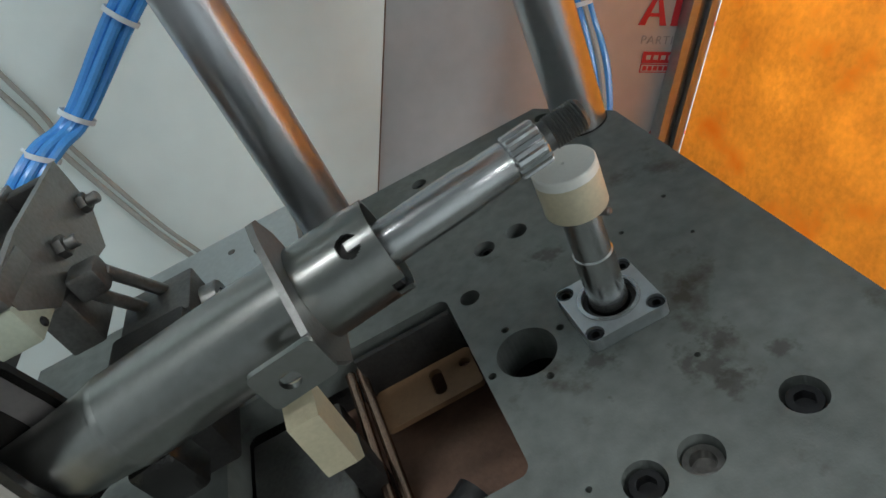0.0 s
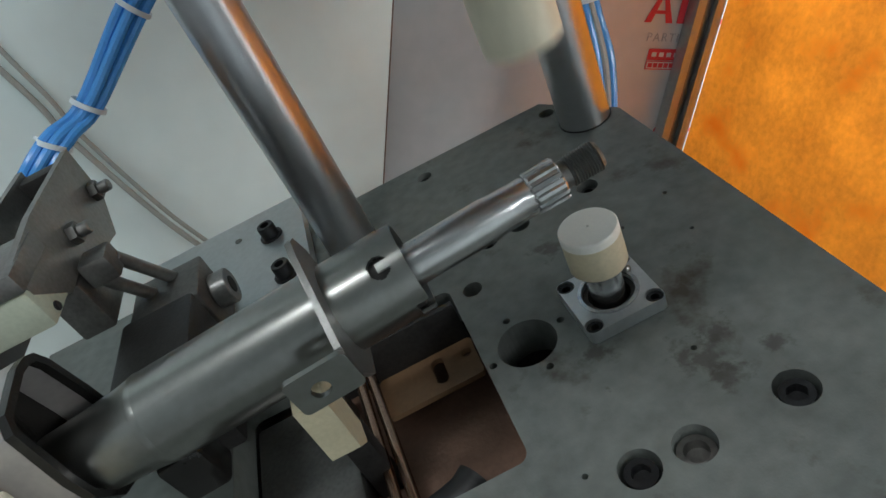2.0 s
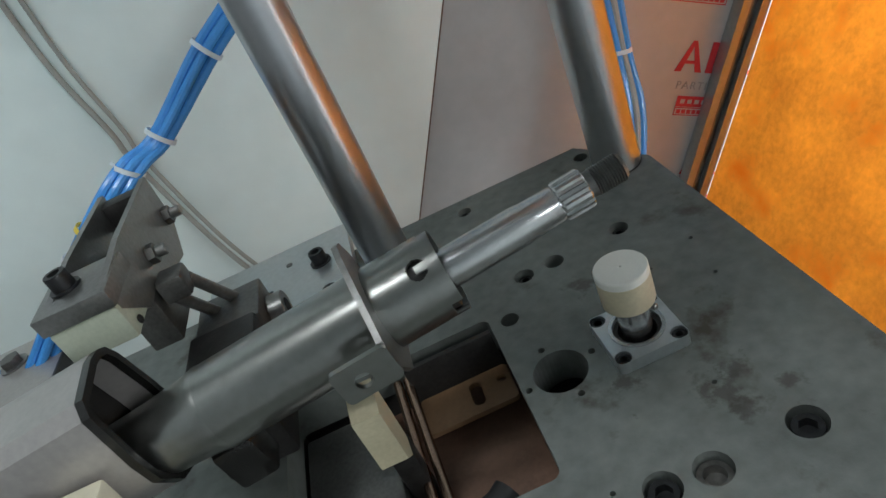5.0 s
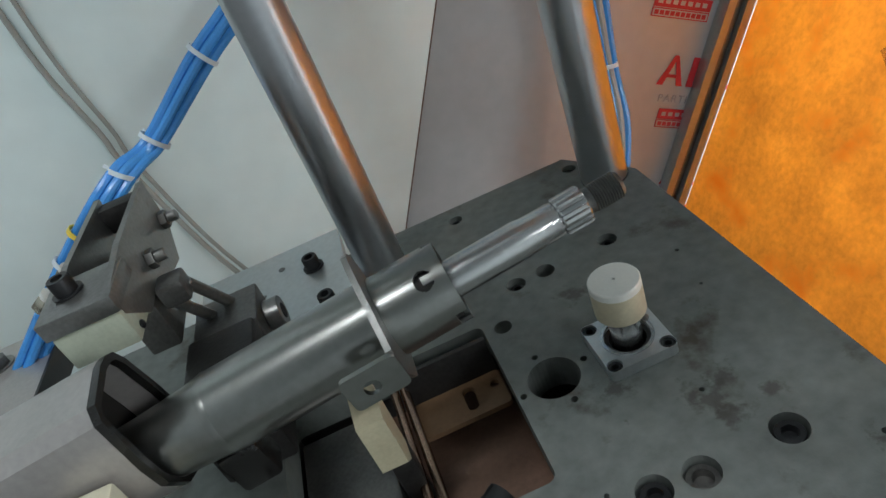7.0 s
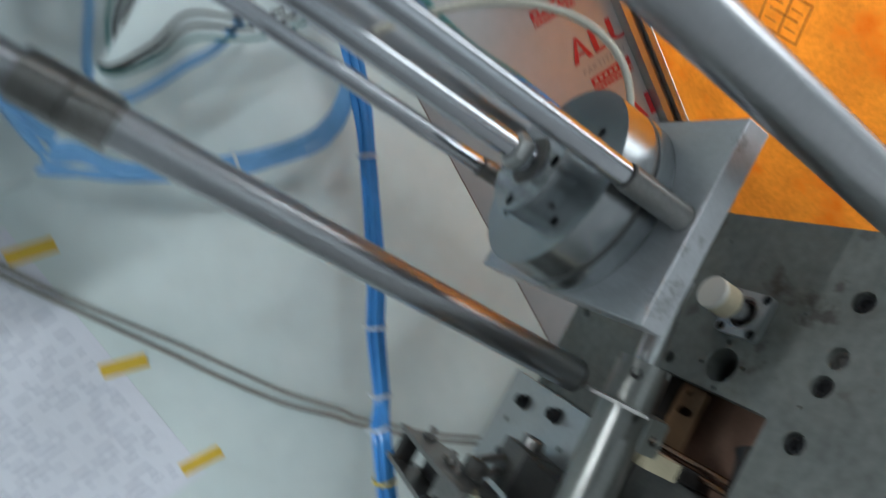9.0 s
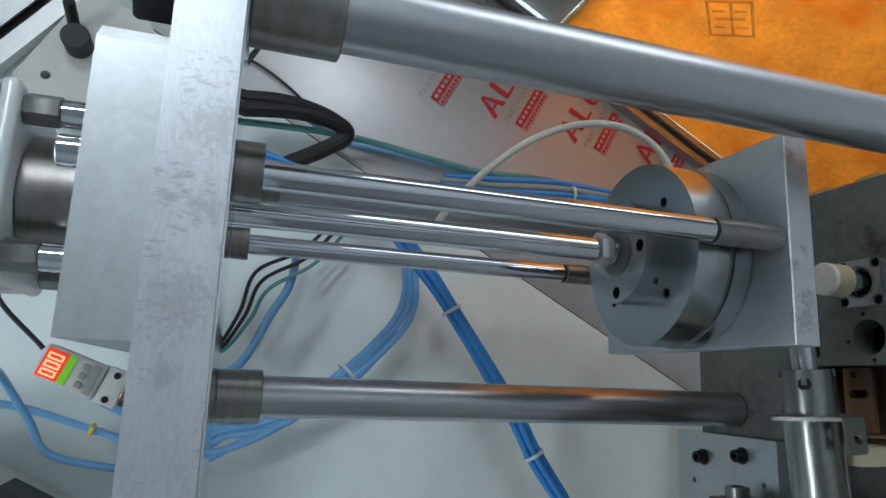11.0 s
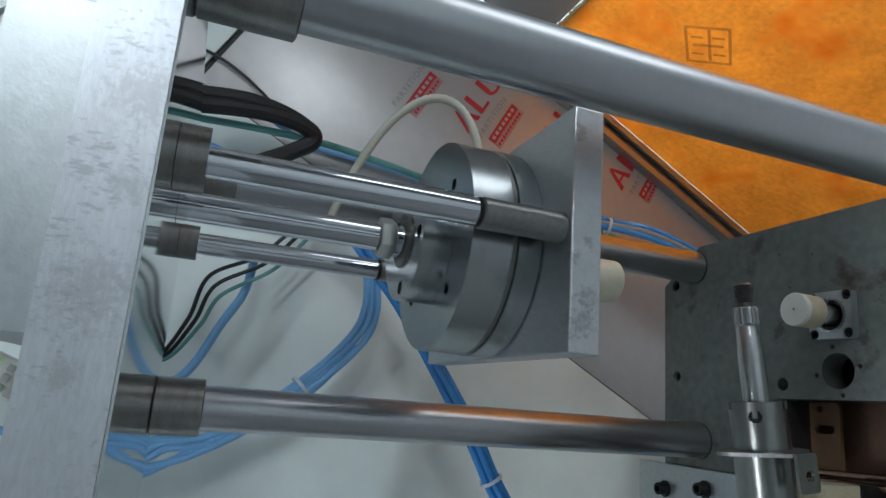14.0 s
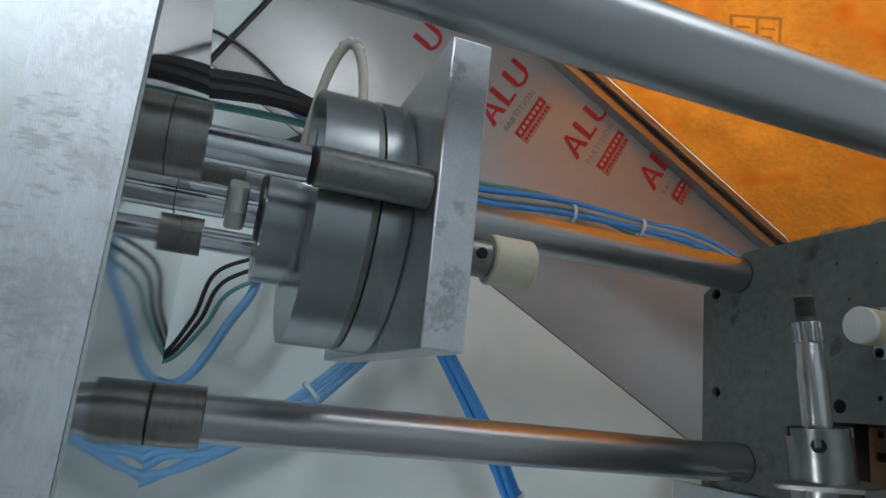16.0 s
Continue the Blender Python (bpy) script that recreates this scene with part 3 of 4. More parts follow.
AY = Matrix.Translation((0, -0.0092, 0))
part("boss_step", lathe([(0.0200, 0.0755), (0.0200, 0.0763), (0.0192, 0.0772)], 48, m=AY), CLAMP, cross)
part("neck", lathe([(0.0118, 0.0773), (0.0125, 0.0780), (0.0125, 0.0836), (0.0118, 0.0840)], 40, m=AY), CHROME, cross)
part("lock_nut", hexagon(0.0150, 0.0841, 0.0950, m=AY), NUT, cross, "bright hexagon lock nut")
part("piston_rod", rod(0.0098, 0.0952, 0.46, 0, -0.0092), CHROME, cross, "chromed piston rod")
for y in (-0.1082, 0.1090):
    part("guide_rod", rod(0.0086, 0.0625, 0.47, 0, y), CHROME, cross, "chromed guide rod")
    part("dark_ring", rod(0.0093, 0.0603, 0.0624, 0, y), DARK, cross, "dark joint ring")
    part("sleeve", rod(0.0098, 0.0040, 0.0602, 0, y), COLLAR if y > 0 else CLAMP_LIGHT, cross, "steel sleeve")
part("punch_stem", rod(0.0085, -0.067, -0.0177, -0.008, -0.020), SHAFT, cross, "steel punch stem")
part("stem_flange", rod(0.0125, -0.067, -0.050, -0.008, -0.020), CLAMP_LIGHT, cross)
part("punch_cap", lathe([(0.0150, -0.0970), (0.0165, -0.0955), (0.0165, -0.0685), (0.0155, -0.0672)], 40, m=Matrix.Translation((-0.008, -0.020, 0))), NYLON, cross, "white nylon punch cap")
part("punch_screw", rod(0.0035, -0.0005, 0.0030, m=Matrix.Translation((-0.008, -0.0325, -0.058)) @ Euler((radians(90), 0, 0)).to_matrix().to_4x4(), seg=16), BLACK_BOLT, cross)

# ---------------------------------------------------------------- lower post with its flange
t = thing("flange_bush", "square steel flange bush bolted to the base plate", "bush", "", MACH @ Matrix.Translation((0.0497, -0.0018, 0)))
FS = 0.0215
part("flange", sheet(rounded(-FS, FS, -FS, FS, 0.003), [circle(0, 0, 0.0140, 40)] + [circle(a, b, 0.0048, 24) for a in (-0.017, 0.017) for b in (-0.017, 0.017)], 0.0003, 0.0082), ALU_CLEAN, t, smooth=False)
part("lip", sheet(circle(0, 0, 0.0162, 40), [circle(0, 0, 0.0141, 40)], 0.0083, 0.0092), SHAFT, t, "bright turned lip")
part("liner", sheet(circle(0, 0, 0.0139, 40), [circle(0, 0, 0.0112, 40)], -0.02, 0.0065), DARK, t)
for a in (-0.017, 0.017):
    for b in (-0.017, 0.017):
        part("screw_head", lathe([(0.0044, 0.0010), (0.0044, 0.0066), (0.0024, 0.0067), (0.0024, 0.0030)], 24, m=Matrix.Translation((a, b, 0))), BLACK_BOLT, t)
post = thing("lower_plunger", "steel plunger rod with white nylon cap, paler on top", "plunger")
part("rod", rod(0.0092, -0.110, -0.0240, seg=40), SHAFT, post)
part("rod_step", rod(0.0100, -0.112, -0.0520, seg=40), SHAFT, post)
part("cross_pin", rod(0.0020, -0.0160, 0.0160, m=Matrix.Translation((0, 0, -0.0265)) @ Euler((radians(90), 0, radians(40))).to_matrix().to_4x4(), seg=16), CLAMP_LIGHT, post, "steel cross pin")
# Cap is cream on its sides and paler at the top.
part("lower_cap", lathe([(0.0144, -0.0240), (0.0149, -0.0232), (0.0149, -0.0050)], 48), NYLON_CREAM, post, "cream nylon lower cap")
part("cap_face", lathe([(0.0149, -0.0049), (0.0149, -0.0008), (0.0143, 0.0), (0.0010, 0.0), (0.0008, -0.001)], 48), NYLON_TOP, post, "pale white nylon top face")

# ---------------------------------------------------------------- the work piece: tube with steering shaft (its own origin: rear end, x along the axis)
work = thing("steering_tube", "zinc plated steering tube with splined shaft held in the press", "machine part")


def ring_x(rings, seg=64, bm=None):
    return lathe(rings, seg, bm, Euler((0, radians(90), 0)).to_matrix().to_4x4())


part("tube", ring_x([(0.0190, 0.0040), (0.0198, 0.0300), (0.0212, 0.050), (0.0221, 0.056), (0.0226, 0.062), (0.0226, 0.1544)]), TUBE, work)


def shell(r, x0, x1, na, nx, skip, th=0.0018):
    """A tube wall about x with openings, from a grid of cells."""
    bm = bmesh.new()
    g = [[[bm.verts.new((x0 + (x1 - x0) * j / nx, rr * math.cos(2 * math.pi * i / na), rr * math.sin(2 * math.pi * i / na))) for i in range(na)] for j in range(nx + 1)] for rr in (r, r - th)]
    keep = {(j, i) for j in range(nx) for i in range(na) if not skip(x0 + (x1 - x0) * (j + 0.5) / nx, 360.0 * (i + 0.5) / na)}
    for j, i in keep:
        k = (i + 1) % na
        bm.faces.new((g[0][j][i], g[0][j][k], g[0][j + 1][k], g[0][j + 1][i]))
        bm.faces.new((g[1][j][i], g[1][j + 1][i], g[1][j + 1][k], g[1][j][k]))
        for (dj, di), (p, q) in {(-1, 0): ((j, i), (j, k)), (1, 0): ((j + 1, i), (j + 1, k)), (0, -1): ((j, i), (j + 1, i)), (0, 1): ((j, k), (j + 1, k))}.items():
            if (j + dj, (i + di) % na) not in keep:
                bm.faces.new((g[0][p[0]][p[1]], g[0][q[0]][q[1]], g[1][q[0]][q[1]], g[1][p[0]][p[1]]))
    return bm


def collar_gaps(x, a):
    # a C-shaped slot facing the front, notches in the free rim
    slot = ((a - 128) / 14) ** 2 + ((x - 0.1840) / 0.0052) ** 2 < 1 and not (abs(a - 128) < 6 and x > 0.1828)
    notch = x > 0.1895 and (abs(a - 62) < 12 or abs(a - 205) < 14 or abs(a - 330) < 12)
    return slot or notch


part("collar", shell(0.0222, 0.1577, 0.1955, 200, 60, collar_gaps), TUBE, work, "slotted steel end collar")
part("collar_core", ring_x([(0.0190, 0.158), (0.0190, 0.1925)], 48), DARK, work)
part("shaft", ring_x([(0.0104, 0.1926), (0.0104, 0.236), (0.0098, 0.2395), (0.0094, 0.2560), (0.0086, 0.2580)], 48), SHAFT, work, "bright steel shaft")
bm = bmesh.new()
n = 72
sl = [[bm.verts.new((x, (r0 * (1.0 if (i // 3) % 2 else 0.90)) * math.cos(2 * math.pi * i / n), (r0 * (1.0 if (i // 3) % 2 else 0.90)) * math.sin(2 * math.pi * i / n))) for i in range(n)] for x, r0 in ((0.2578, 0.0098), (0.2586, 0.0105), (0.2722, 0.0105), (0.2730, 0.0098))]
for a, b in zip(sl, sl[1:]):
    for i in range(n):
        bm.faces.new((a[i], a[(i + 1) % n], b[(i + 1) % n], b[i]))
bm.faces.new(sl[0][::-1])
bm.faces.new(sl[-1])
part("spline", bm, SHAFT, work, "bright splined section")
rings = [(0.0070, 0.2731), (0.0068, 0.2770)]
for i in range(11):
    rings += [(0.0076, 0.2775 + i * 0.0014), (0.0068, 0.2782 + i * 0.0014)]
part("threaded_end", ring_x(rings + [(0.0060, 0.2935)], 32), THREAD, work, "dark threaded shaft end")
FL = [(-0.040, -0.006), (-0.026, -0.022), (0.0, -0.025), (0.014, -0.012), (0.016, 0.026), (0.010, 0.038), (0.003, 0.041), (-0.005, 0.038), (-0.040, 0.012)]
YZ = Matrix(((0, 0, 1, 0), (1, 0, 0, 0), (0, 1, 0, 0), (0, 0, 0, 1)))
part("flange_plate", sheet(FL, [], 0.1545, 0.1576, m=YZ), CLAMP_LIGHT, work, "bent sheet steel flange")
XZ = Matrix(((1, 0, 0, 0), (0, 0, 1, 0), (0, 1, 0, 0), (0, 0, 0, 1)))
part("ear", sheet(rounded(0.1285, 0.1576, -0.0085, 0.0118, 0.003), [circle(0.1410, 0.0005, 0.0044, 24)], -0.0432, -0.0403, m=XZ), TUBE, work, "bent ear with a hole")
# U-shaped bracket over the rear end of the tube
rim = [(0.0315, -0.0200), (0.0310, 0.0150), (0.0285, 0.0400), (0.0250, 0.0480), (0.0190, 0.0515), (0.0100, 0.0530), (-0.0160, 0.0505), (-0.0225, 0.0440), (-0.0265, 0.0130), (-0.0260, -0.0020), (-0.0150, -0.0180), (0.0040, -0.0260), (0.0130, -0.0265)]


def channel(path, x0, x1, th):
    bm = bmesh.new()
    p = [Vector((a, b)) for a, b in path]
    off = []
    for i in range(len(p)):
        d = (p[min(i + 1, len(p) - 1)] - p[max(i - 1, 0)]).normalized()
        off.append(p[i] + Vector((-d.y, d.x)) * th)
    loop = [(a.x, a.y) for a in p] + [(a.x, a.y) for a in reversed(off)]
    return sheet(loop, [], x0, x1, m=YZ)


part("rear_bracket", channel(rim, -0.034, 0.0240, 0.0025), FORK, work, "folded steel bracket with a dark rim")
part("bracket_rim", channel([(a, b) for a, b in rim], 0.0242, 0.0285, 0.0042), FORK_DARK, work, "dark rounded rim of the bracket")
# Dark plate fills the channel in place of the bracket's unlit inside.
part("inner_web", sheet([(0.0285, -0.018), (0.0280, 0.014), (0.0255, 0.039), (0.018, 0.0485), (-0.0155, 0.0475), (-0.0195, 0.043), (-0.0235, 0.012), (-0.0225, -0.002), (-0.013, -0.0155), (0.004, -0.0230)], [], 0.004, 0.008, m=YZ), FORK_DARK, work, "dark plate for the shade inside the bracket")
part("rear_web", sheet([(0.0300, -0.018), (0.0290, 0.014), (0.0265, 0.039), (0.019, 0.0500), (-0.0155, 0.0490), (-0.0210, 0.043), (-0.0250, 0.012), (-0.0240, -0.002), (-0.014, -0.0165), (0.004, -0.0245)], [], -0.0365, -0.0340, m=YZ), FORK, work)
part("lower_lug", box(0.040, 0.064, -0.010, 0.010, -0.050, -0.021, 0.003), FORK_DARK, work)
part("tube_weld", ring_x([(0.0224, 0.0575), (0.0229, 0.0600), (0.0224, 0.0625)], 64), TUBE, work)

# ---------------------------------------------------------------- bracket plate, clamp and what lies in the window
t = thing("clamp_base", "light steel mounting plate bolted on the base plate", "machine plate")
part("plate", sheet([(-0.236, 0.105), (-0.1035, 0.105), (-0.1035, 0.2640), (-0.236, 0.2640)], [circle(-0.178, 0.205, 0.0025, 16)], 0.0003, 0.0120), ALU_CLEAN, t, smooth=False)
for x, y in ((-0.160, 0.235), (-0.150, 0.125)):
    part("dowel", rod(0.003, 0.0118, 0.0128, x, y, 0.0003, 20), CLAMP, t)
for x, y in ((-0.1310, 0.2170), (-0.1230, 0.1540)):
    cap_screw("cap_screw", Matrix.Translation((x, y, 0.0121)), 0.0068, 0.010)
for x, y in ((-0.1915, 0.1930), (-0.1945, 0.1690)):
    cap_screw("cap_screw", Matrix.Translation((x, y, 0.0121)), 0.0064, 0.017)

clamp = thing("toggle_clamp", "worn steel clamp arm pressing on the rear bracket", "clamp")
CL = [(0.2187, 0.1411), (0.2153, 0.1033), (0.1888, 0.0837), (0.1520, 0.0900), (0.1316, 0.1025), (0.0963, 0.1010), (0.0683, 0.1222), (0.0670, 0.1390), (0.120, 0.1430)]
for nm, x0 in (("side_plate", -0.2160), ("side_plate", -0.2500)):
    part(nm, sheet(CL, [circle(0.2037, 0.1127, 0.003, 16), circle(0.1450, 0.1150, 0.003, 16)], x0, x0 + 0.0045, m=YZ), CLAMP_LIGHT, clamp, smooth=False)
part("front_bar", box(-0.2560, -0.2105, 0.0630, 0.1080, 0.1275, 0.1395, 0.001), CLAMP_LIGHT, clamp, "scuffed steel cross bar")
part("rear_bar", box(-0.2453, -0.2165, 0.200, 0.214, 0.118, 0.138, 0.001), DARK, clamp)
part("inner_web", box(-0.2453, -0.2165, 0.112, 0.196, 0.100, 0.108, 0.001), DARK, clamp)
for y, z in ((0.2037, 0.1117), (0.1397, 0.115)):
    pin = part("pivot_bolt", hexagon(0.0072, 0.0, 0.0055, m=along((-0.2114, y, z), (1, 0, 0))), CLAMP, clamp, "worn hexagon pivot bolt")
    part("bolt_end", rod(0.0042, 0.0055, 0.013, m=along((-0.2114, y, z), (1, 0, 0)), seg=20), CLAMP_LIGHT, pin)
part("clevis", box(-0.2110, -0.1920, 0.112, 0.132, 0.088, 0.106, 0.003), CLAMP, clamp, "worn steel clevis")
part("clevis_nut", hexagon(0.0085, 0.0, 0.008, m=along((-0.2015, 0.125, 0.098), (0.25, 0.55, -0.8))), CLAMP_LIGHT, clamp)
for dx, dy in ((-0.2085, 0.0), (-0.1945, 0.008)):
    part("guide_pin", rod(0.0042, 0.0, 0.055, m=along((dx, 0.118 + dy, 0.096), (0.22, 0.45, -0.87)), seg=20), CLAMP_LIGHT, clamp)
part("cylinder_block", box(-0.2120, -0.1640, 0.112, 0.158, 0.0122, 0.056, 0.002, m=Matrix.Translation((0, 0, 0))), CLAMP, clamp, "dark steel cylinder block")
part("cylinder_nose", rod(0.0125, 0.0, 0.012, m=along((-0.164, 0.137, 0.036), (1, 0, 0)), seg=32), CLAMP_LIGHT, clamp)
# Solid black plug in place of the dark inside of a bore.
part("bore_plug", rod(0.0065, 0.0, 0.0125, m=along((-0.164, 0.137, 0.036), (1, 0, 0)), seg=24), SOCKET, clamp)
part("guide_block", box(-0.2360, -0.2140, 0.1090, 0.1480, 0.0625, 0.0985, 0.002), CLAMP, clamp, "dark steel guide block")
part("dark_base", box(-0.2120, -0.1640, 0.030, 0.108, 0.0005, 0.062, 0.003), DARK, clamp)
cap_screw("cap_screw", Matrix.Translation((-0.2400, 0.0880, 0.1397)), 0.0068, 0.010)
t = thing("pressure_pad", "pale nylon pad under the clamp arm", "pad")
part("pad", box(-0.2540, -0.2120, 0.0640, 0.1050, 0.1030, 0.1272, 0.002), NYLON_PAD_SHADE, t)
part("pad_screw", rod(0.003, 0.0, 0.002, m=along((-0.2121, 0.075, 0.108), (1, 0, 0)), seg=16), BLACK_BOLT, t)

t = thing("support_block", "cream nylon support block under the tube flange", "block")
part("block", sheet([(-0.0280, 0.056), (-0.005, 0.060), (-0.005, 0.010), (-0.016, 0.006), (-0.0280, 0.018)], [], -0.1110, -0.0955, m=YZ), NYLON_BLOCK_SHADE, t)
part("foot", box(-0.1100, -0.0960, -0.012, 0.002, -0.0455, 0.0050, 0.001), DARK, t)
t = thing("slotted_angle", "tan insulating angle piece with a slot", "bracket")
part("strip", sheet(rounded(-0.0900, -0.0270, 0.0240, 0.0560, 0.003), [rounded(-0.0560, -0.0480, 0.0300, 0.0510, 0.0038), circle(-0.0330, 0.0445, 0.0034, 20)], -0.0330, -0.0290), TAN, t)
part("hanger", box(-0.0900, -0.0272, 0.0565, 0.0605, -0.0330, 0.0, 0.0005), DARK, t)
for i, dx in enumerate((-0.0985, -0.0915)):
    t = thing("copper_bar", "polished coppery round bar inside the opening", "bar", "coppery bars")
    part("bar", rod(0.0032, 0.0, 0.132, m=along((dx, 0.066, -0.014), (0.02 * i, -0.96, -0.17)), seg=20), COPPER, t)
t = thing("drag_chain", "black ribbed cable conduit under the plate", "conduit")
part("conduit", pipe([(-0.155, -0.056, -0.0345), (-0.105, -0.050, -0.0345), (-0.068, -0.043, -0.0345), (-0.056, -0.036, -0.0345)], 0.011, 16), BLACK_RUBBER, t)
t = thing("inner_block", "grey green casting below the tube", "block")
part("block", box(-0.172, -0.1115, -0.060, 0.060, -0.0455, -0.022, 0.003), CLAMP, t)
t = thing("front_nylon_block", "cream nylon block with a dark steel clamp face", "block")
part("block", box(-0.2460, -0.2160, -0.062, -0.036, 0.040, 0.100, 0.002), NYLON, t)
part("steel_face", box(-0.2760, -0.2465, -0.066, -0.036, 0.040, 0.104, 0.002), CLAMP_LIGHT, t)

# ---------------------------------------------------------------- hoses and cables (cabin frame)
def hose(name, points, r, material, label, category="hose", group=""):
    return solo(name, pipe(points, r), material, label, category, W)


for k, (dx, dy) in enumerate(((0, 0), (0.009, 0.004), (-0.008, 0.005), (0.002, 0.010))):
    hose("air_hose", [(-0.385 + dx, 0.245 + dy, -0.23), (-0.350 + dx, 0.250 + dy, -0.147), (-0.318 + dx, 0.252 + dy, -0.073), (-0.290 + dx, 0.258 + dy, -0.018), (-0.272 + dx, 0.276 + dy, 0.008), (-0.252 + dx * 0.8, 0.298 + dy, 0.025), (-0.214 + dx, 0.310 + dy, 0.095), (-0.177 + dx, 0.312 + dy, 0.154), (-0.109 + dx * 0.8, 0.330 + dy, 0.275), (-0.079 + dx, 0.340 + dy, 0.335), (-0.050 + dx, 0.350 + dy, 0.420), (-0.06 + dx, 0.36 + dy, 0.52), (-0.09 + dx, 0.36 + dy, 0.66)], 0.0042, HOSE, "blue plastic air hose tied in a bundle", group="air hoses")
for k, (dx, dz) in enumerate(((0, 0), (0.006, 0.009), (-0.004, 0.017))):
    hose("air_hose", [(-0.079, 0.350, 0.345 + dz), (-0.120, 0.354, 0.318 + dz), (-0.162 + dx, 0.356, 0.313 + dz), (-0.240 + dx, 0.360, 0.335 + dz), (-0.332 + dx, 0.362, 0.380 + dz), (-0.369, 0.362, 0.425 + dz), (-0.396, 0.362, 0.452 + dz), (-0.405, 0.362, 0.56 + dz)], 0.0042, HOSE_PALE, "pale blue air hose hanging in a loop", group="air hoses")
hose("air_hose", [(-0.135, 0.372, 0.480), (-0.185, 0.372, 0.462), (-0.226, 0.372, 0.461), (-0.298, 0.372, 0.460), (-0.320, 0.372, 0.490), (-0.330, 0.372, 0.60)], 0.0052, HOSE_PALE, "pale blue air hose behind the rods")
for k in range(3):
    d = 0.012 * k
    hose("sensor_cable", [(-0.10 + d, 0.362, 0.462 - d), (-0.145, 0.360, 0.474 - d), (-0.195 - d * 0.4, 0.360, 0.504 - d), (-0.248, 0.360, 0.493 - d * 0.6), (-0.300, 0.352, 0.496 - d * 0.3), (-0.302, 0.350, 0.540), (-0.262 - d, 0.350, 0.585), (-0.24 - d, 0.350, 0.66)], 0.0024, BLACK_RUBBER if k < 2 else HOSE_GREEN, "thin black sensor cable in a loop", "cable")
for d in (0.0, 0.022):
    hose("rubber_hose", [(-0.100, 0.322, 0.715 - d), (-0.065, 0.332, 0.676 - d), (-0.033, 0.342, 0.644 - d), (0.005, 0.352, 0.593 - d), (0.025, 0.362, 0.540 - d * 0.6), (0.022, 0.370, 0.508), (-0.007, 0.374, 0.520), (-0.055, 0.374, 0.549)], 0.0105, BLACK_RUBBER, "thick black rubber hose bent back")
hose("green_hose", [(-0.10, 0.38, 0.730), (-0.061, 0.382, 0.663), (-0.010, 0.384, 0.578), (0.035, 0.390, 0.495), (0.067, 0.394, 0.415), (0.103, 0.400, 0.326), (0.156, 0.402, 0.234), (0.182, 0.402, 0.164), (0.21, 0.400, 0.06)], 0.0046, HOSE_GREEN, "green grey hose along the film panel")
hose("air_hose", [(0.005, 0.354, 0.593), (0.030, 0.414, 0.515), (0.060, 0.414, 0.440), (0.092, 0.414, 0.36), (0.12, 0.4215, 0.29)], 0.0042, HOSE_PALE, "pale blue hose along the film panel")
for k in range(3):
    d = 0.0060 * k
    hose("air_hose", [(0.030 + d, 0.342, 0.372), (0.067 + d, 0.341, 0.300 + d), (0.122 + d, 0.338, 0.212 + d), (0.166 + d, 0.325, 0.120), (0.184 + d, 0.300, 0.060 + d * 0.5), (0.186 + d, 0.275, 0.0), (0.184 + d, 0.272, -0.08), (0.19 + d, 0.34, -0.17), (0.19 + d, 0.4215, -0.25)], 0.0040, (HOSE, CABLE_GREY, HOSE)[k], ("blue air hose behind the column", "grey cable behind the column", "blue air hose behind the column")[k], ("hose", "cable", "hose")[k])
CABLE_WAY = [(-0.565, 0.416, 0.465), (-0.500, 0.416, 0.325), (-0.4486, 0.416, 0.2205), (-0.4325, 0.416, 0.1875), (-0.399, 0.416, 0.118), (-0.360, 0.415, 0.047), (-0.316, 0.412, -0.012), (-0.295, 0.410, -0.045), (-0.223, 0.395, -0.125), (-0.160, 0.380, -0.180)]
hose("wall_cable", CABLE_WAY, 0.0030, CABLE_GREY, "grey cable hanging along the white sheet", "cable")
hose("wall_cable", [(x + 0.012 + 0.004 * math.sin(14 * z), y, z + 0.004) for x, y, z in CABLE_WAY], 0.0024, CABLE_GREY, "grey cable hanging along the white sheet", "cable")
hose("wire", [(0.020, 0.418, 0.76), (0.052, 0.418, 0.680), (0.050, 0.416, 0.603), (0.030, 0.410, 0.545)], 0.0022, BLACK_RUBBER, "thin black wire on the film panel", "cable")


def tie(p, d, r, material=TIE, label="clear plastic cable tie round the hoses"):
    m = W @ along(p, d)
    ob = thing("cable_tie", label, "cable tie", "cable ties", m)
    part("band", sheet(circle(0, 0, r, 24), [circle(0, 0, r - 0.0012, 24)], -0.002, 0.002), material, ob)
    part("tail", box(r - 0.002, r + 0.012, -0.0015, 0.0015, -0.0015, 0.0015, 0.0004), material, ob)


tie((-0.252, 0.303, 0.025), (0.4, 0.2, 0.85), 0.0135)
tie((-0.212, 0.315, 0.098), (0.5, 0.1, 0.85), 0.0140)
tie((-0.109, 0.335, 0.275), (0.5, 0.1, 0.85), 0.0135)
tie((-0.240, 0.360, 0.345), (0.95, 0, -0.3), 0.0140)
tie((0.128, 0.338, 0.204), (0.5, -0.1, -0.85), 0.0120)
tie((0.168, 0.322, 0.118), (0.3, -0.2, -0.9), 0.0120)
tie((-0.318, 0.257, -0.073), (0.45, 0.1, 0.85), 0.0140)
tie((-0.305, 0.259, -0.045), (0.45, 0.1, 0.85), 0.0140, TIE_YELLOW, "yellow tie low on the hose bundle")
tie((-0.4328, 0.360, 0.5525), (0.15, 0, -1), 0.0072, TIE_YELLOW, "yellow ring on the air hose")
tie((-0.275, 0.279, 0.002), (0.3, 0.3, 0.9), 0.0125)

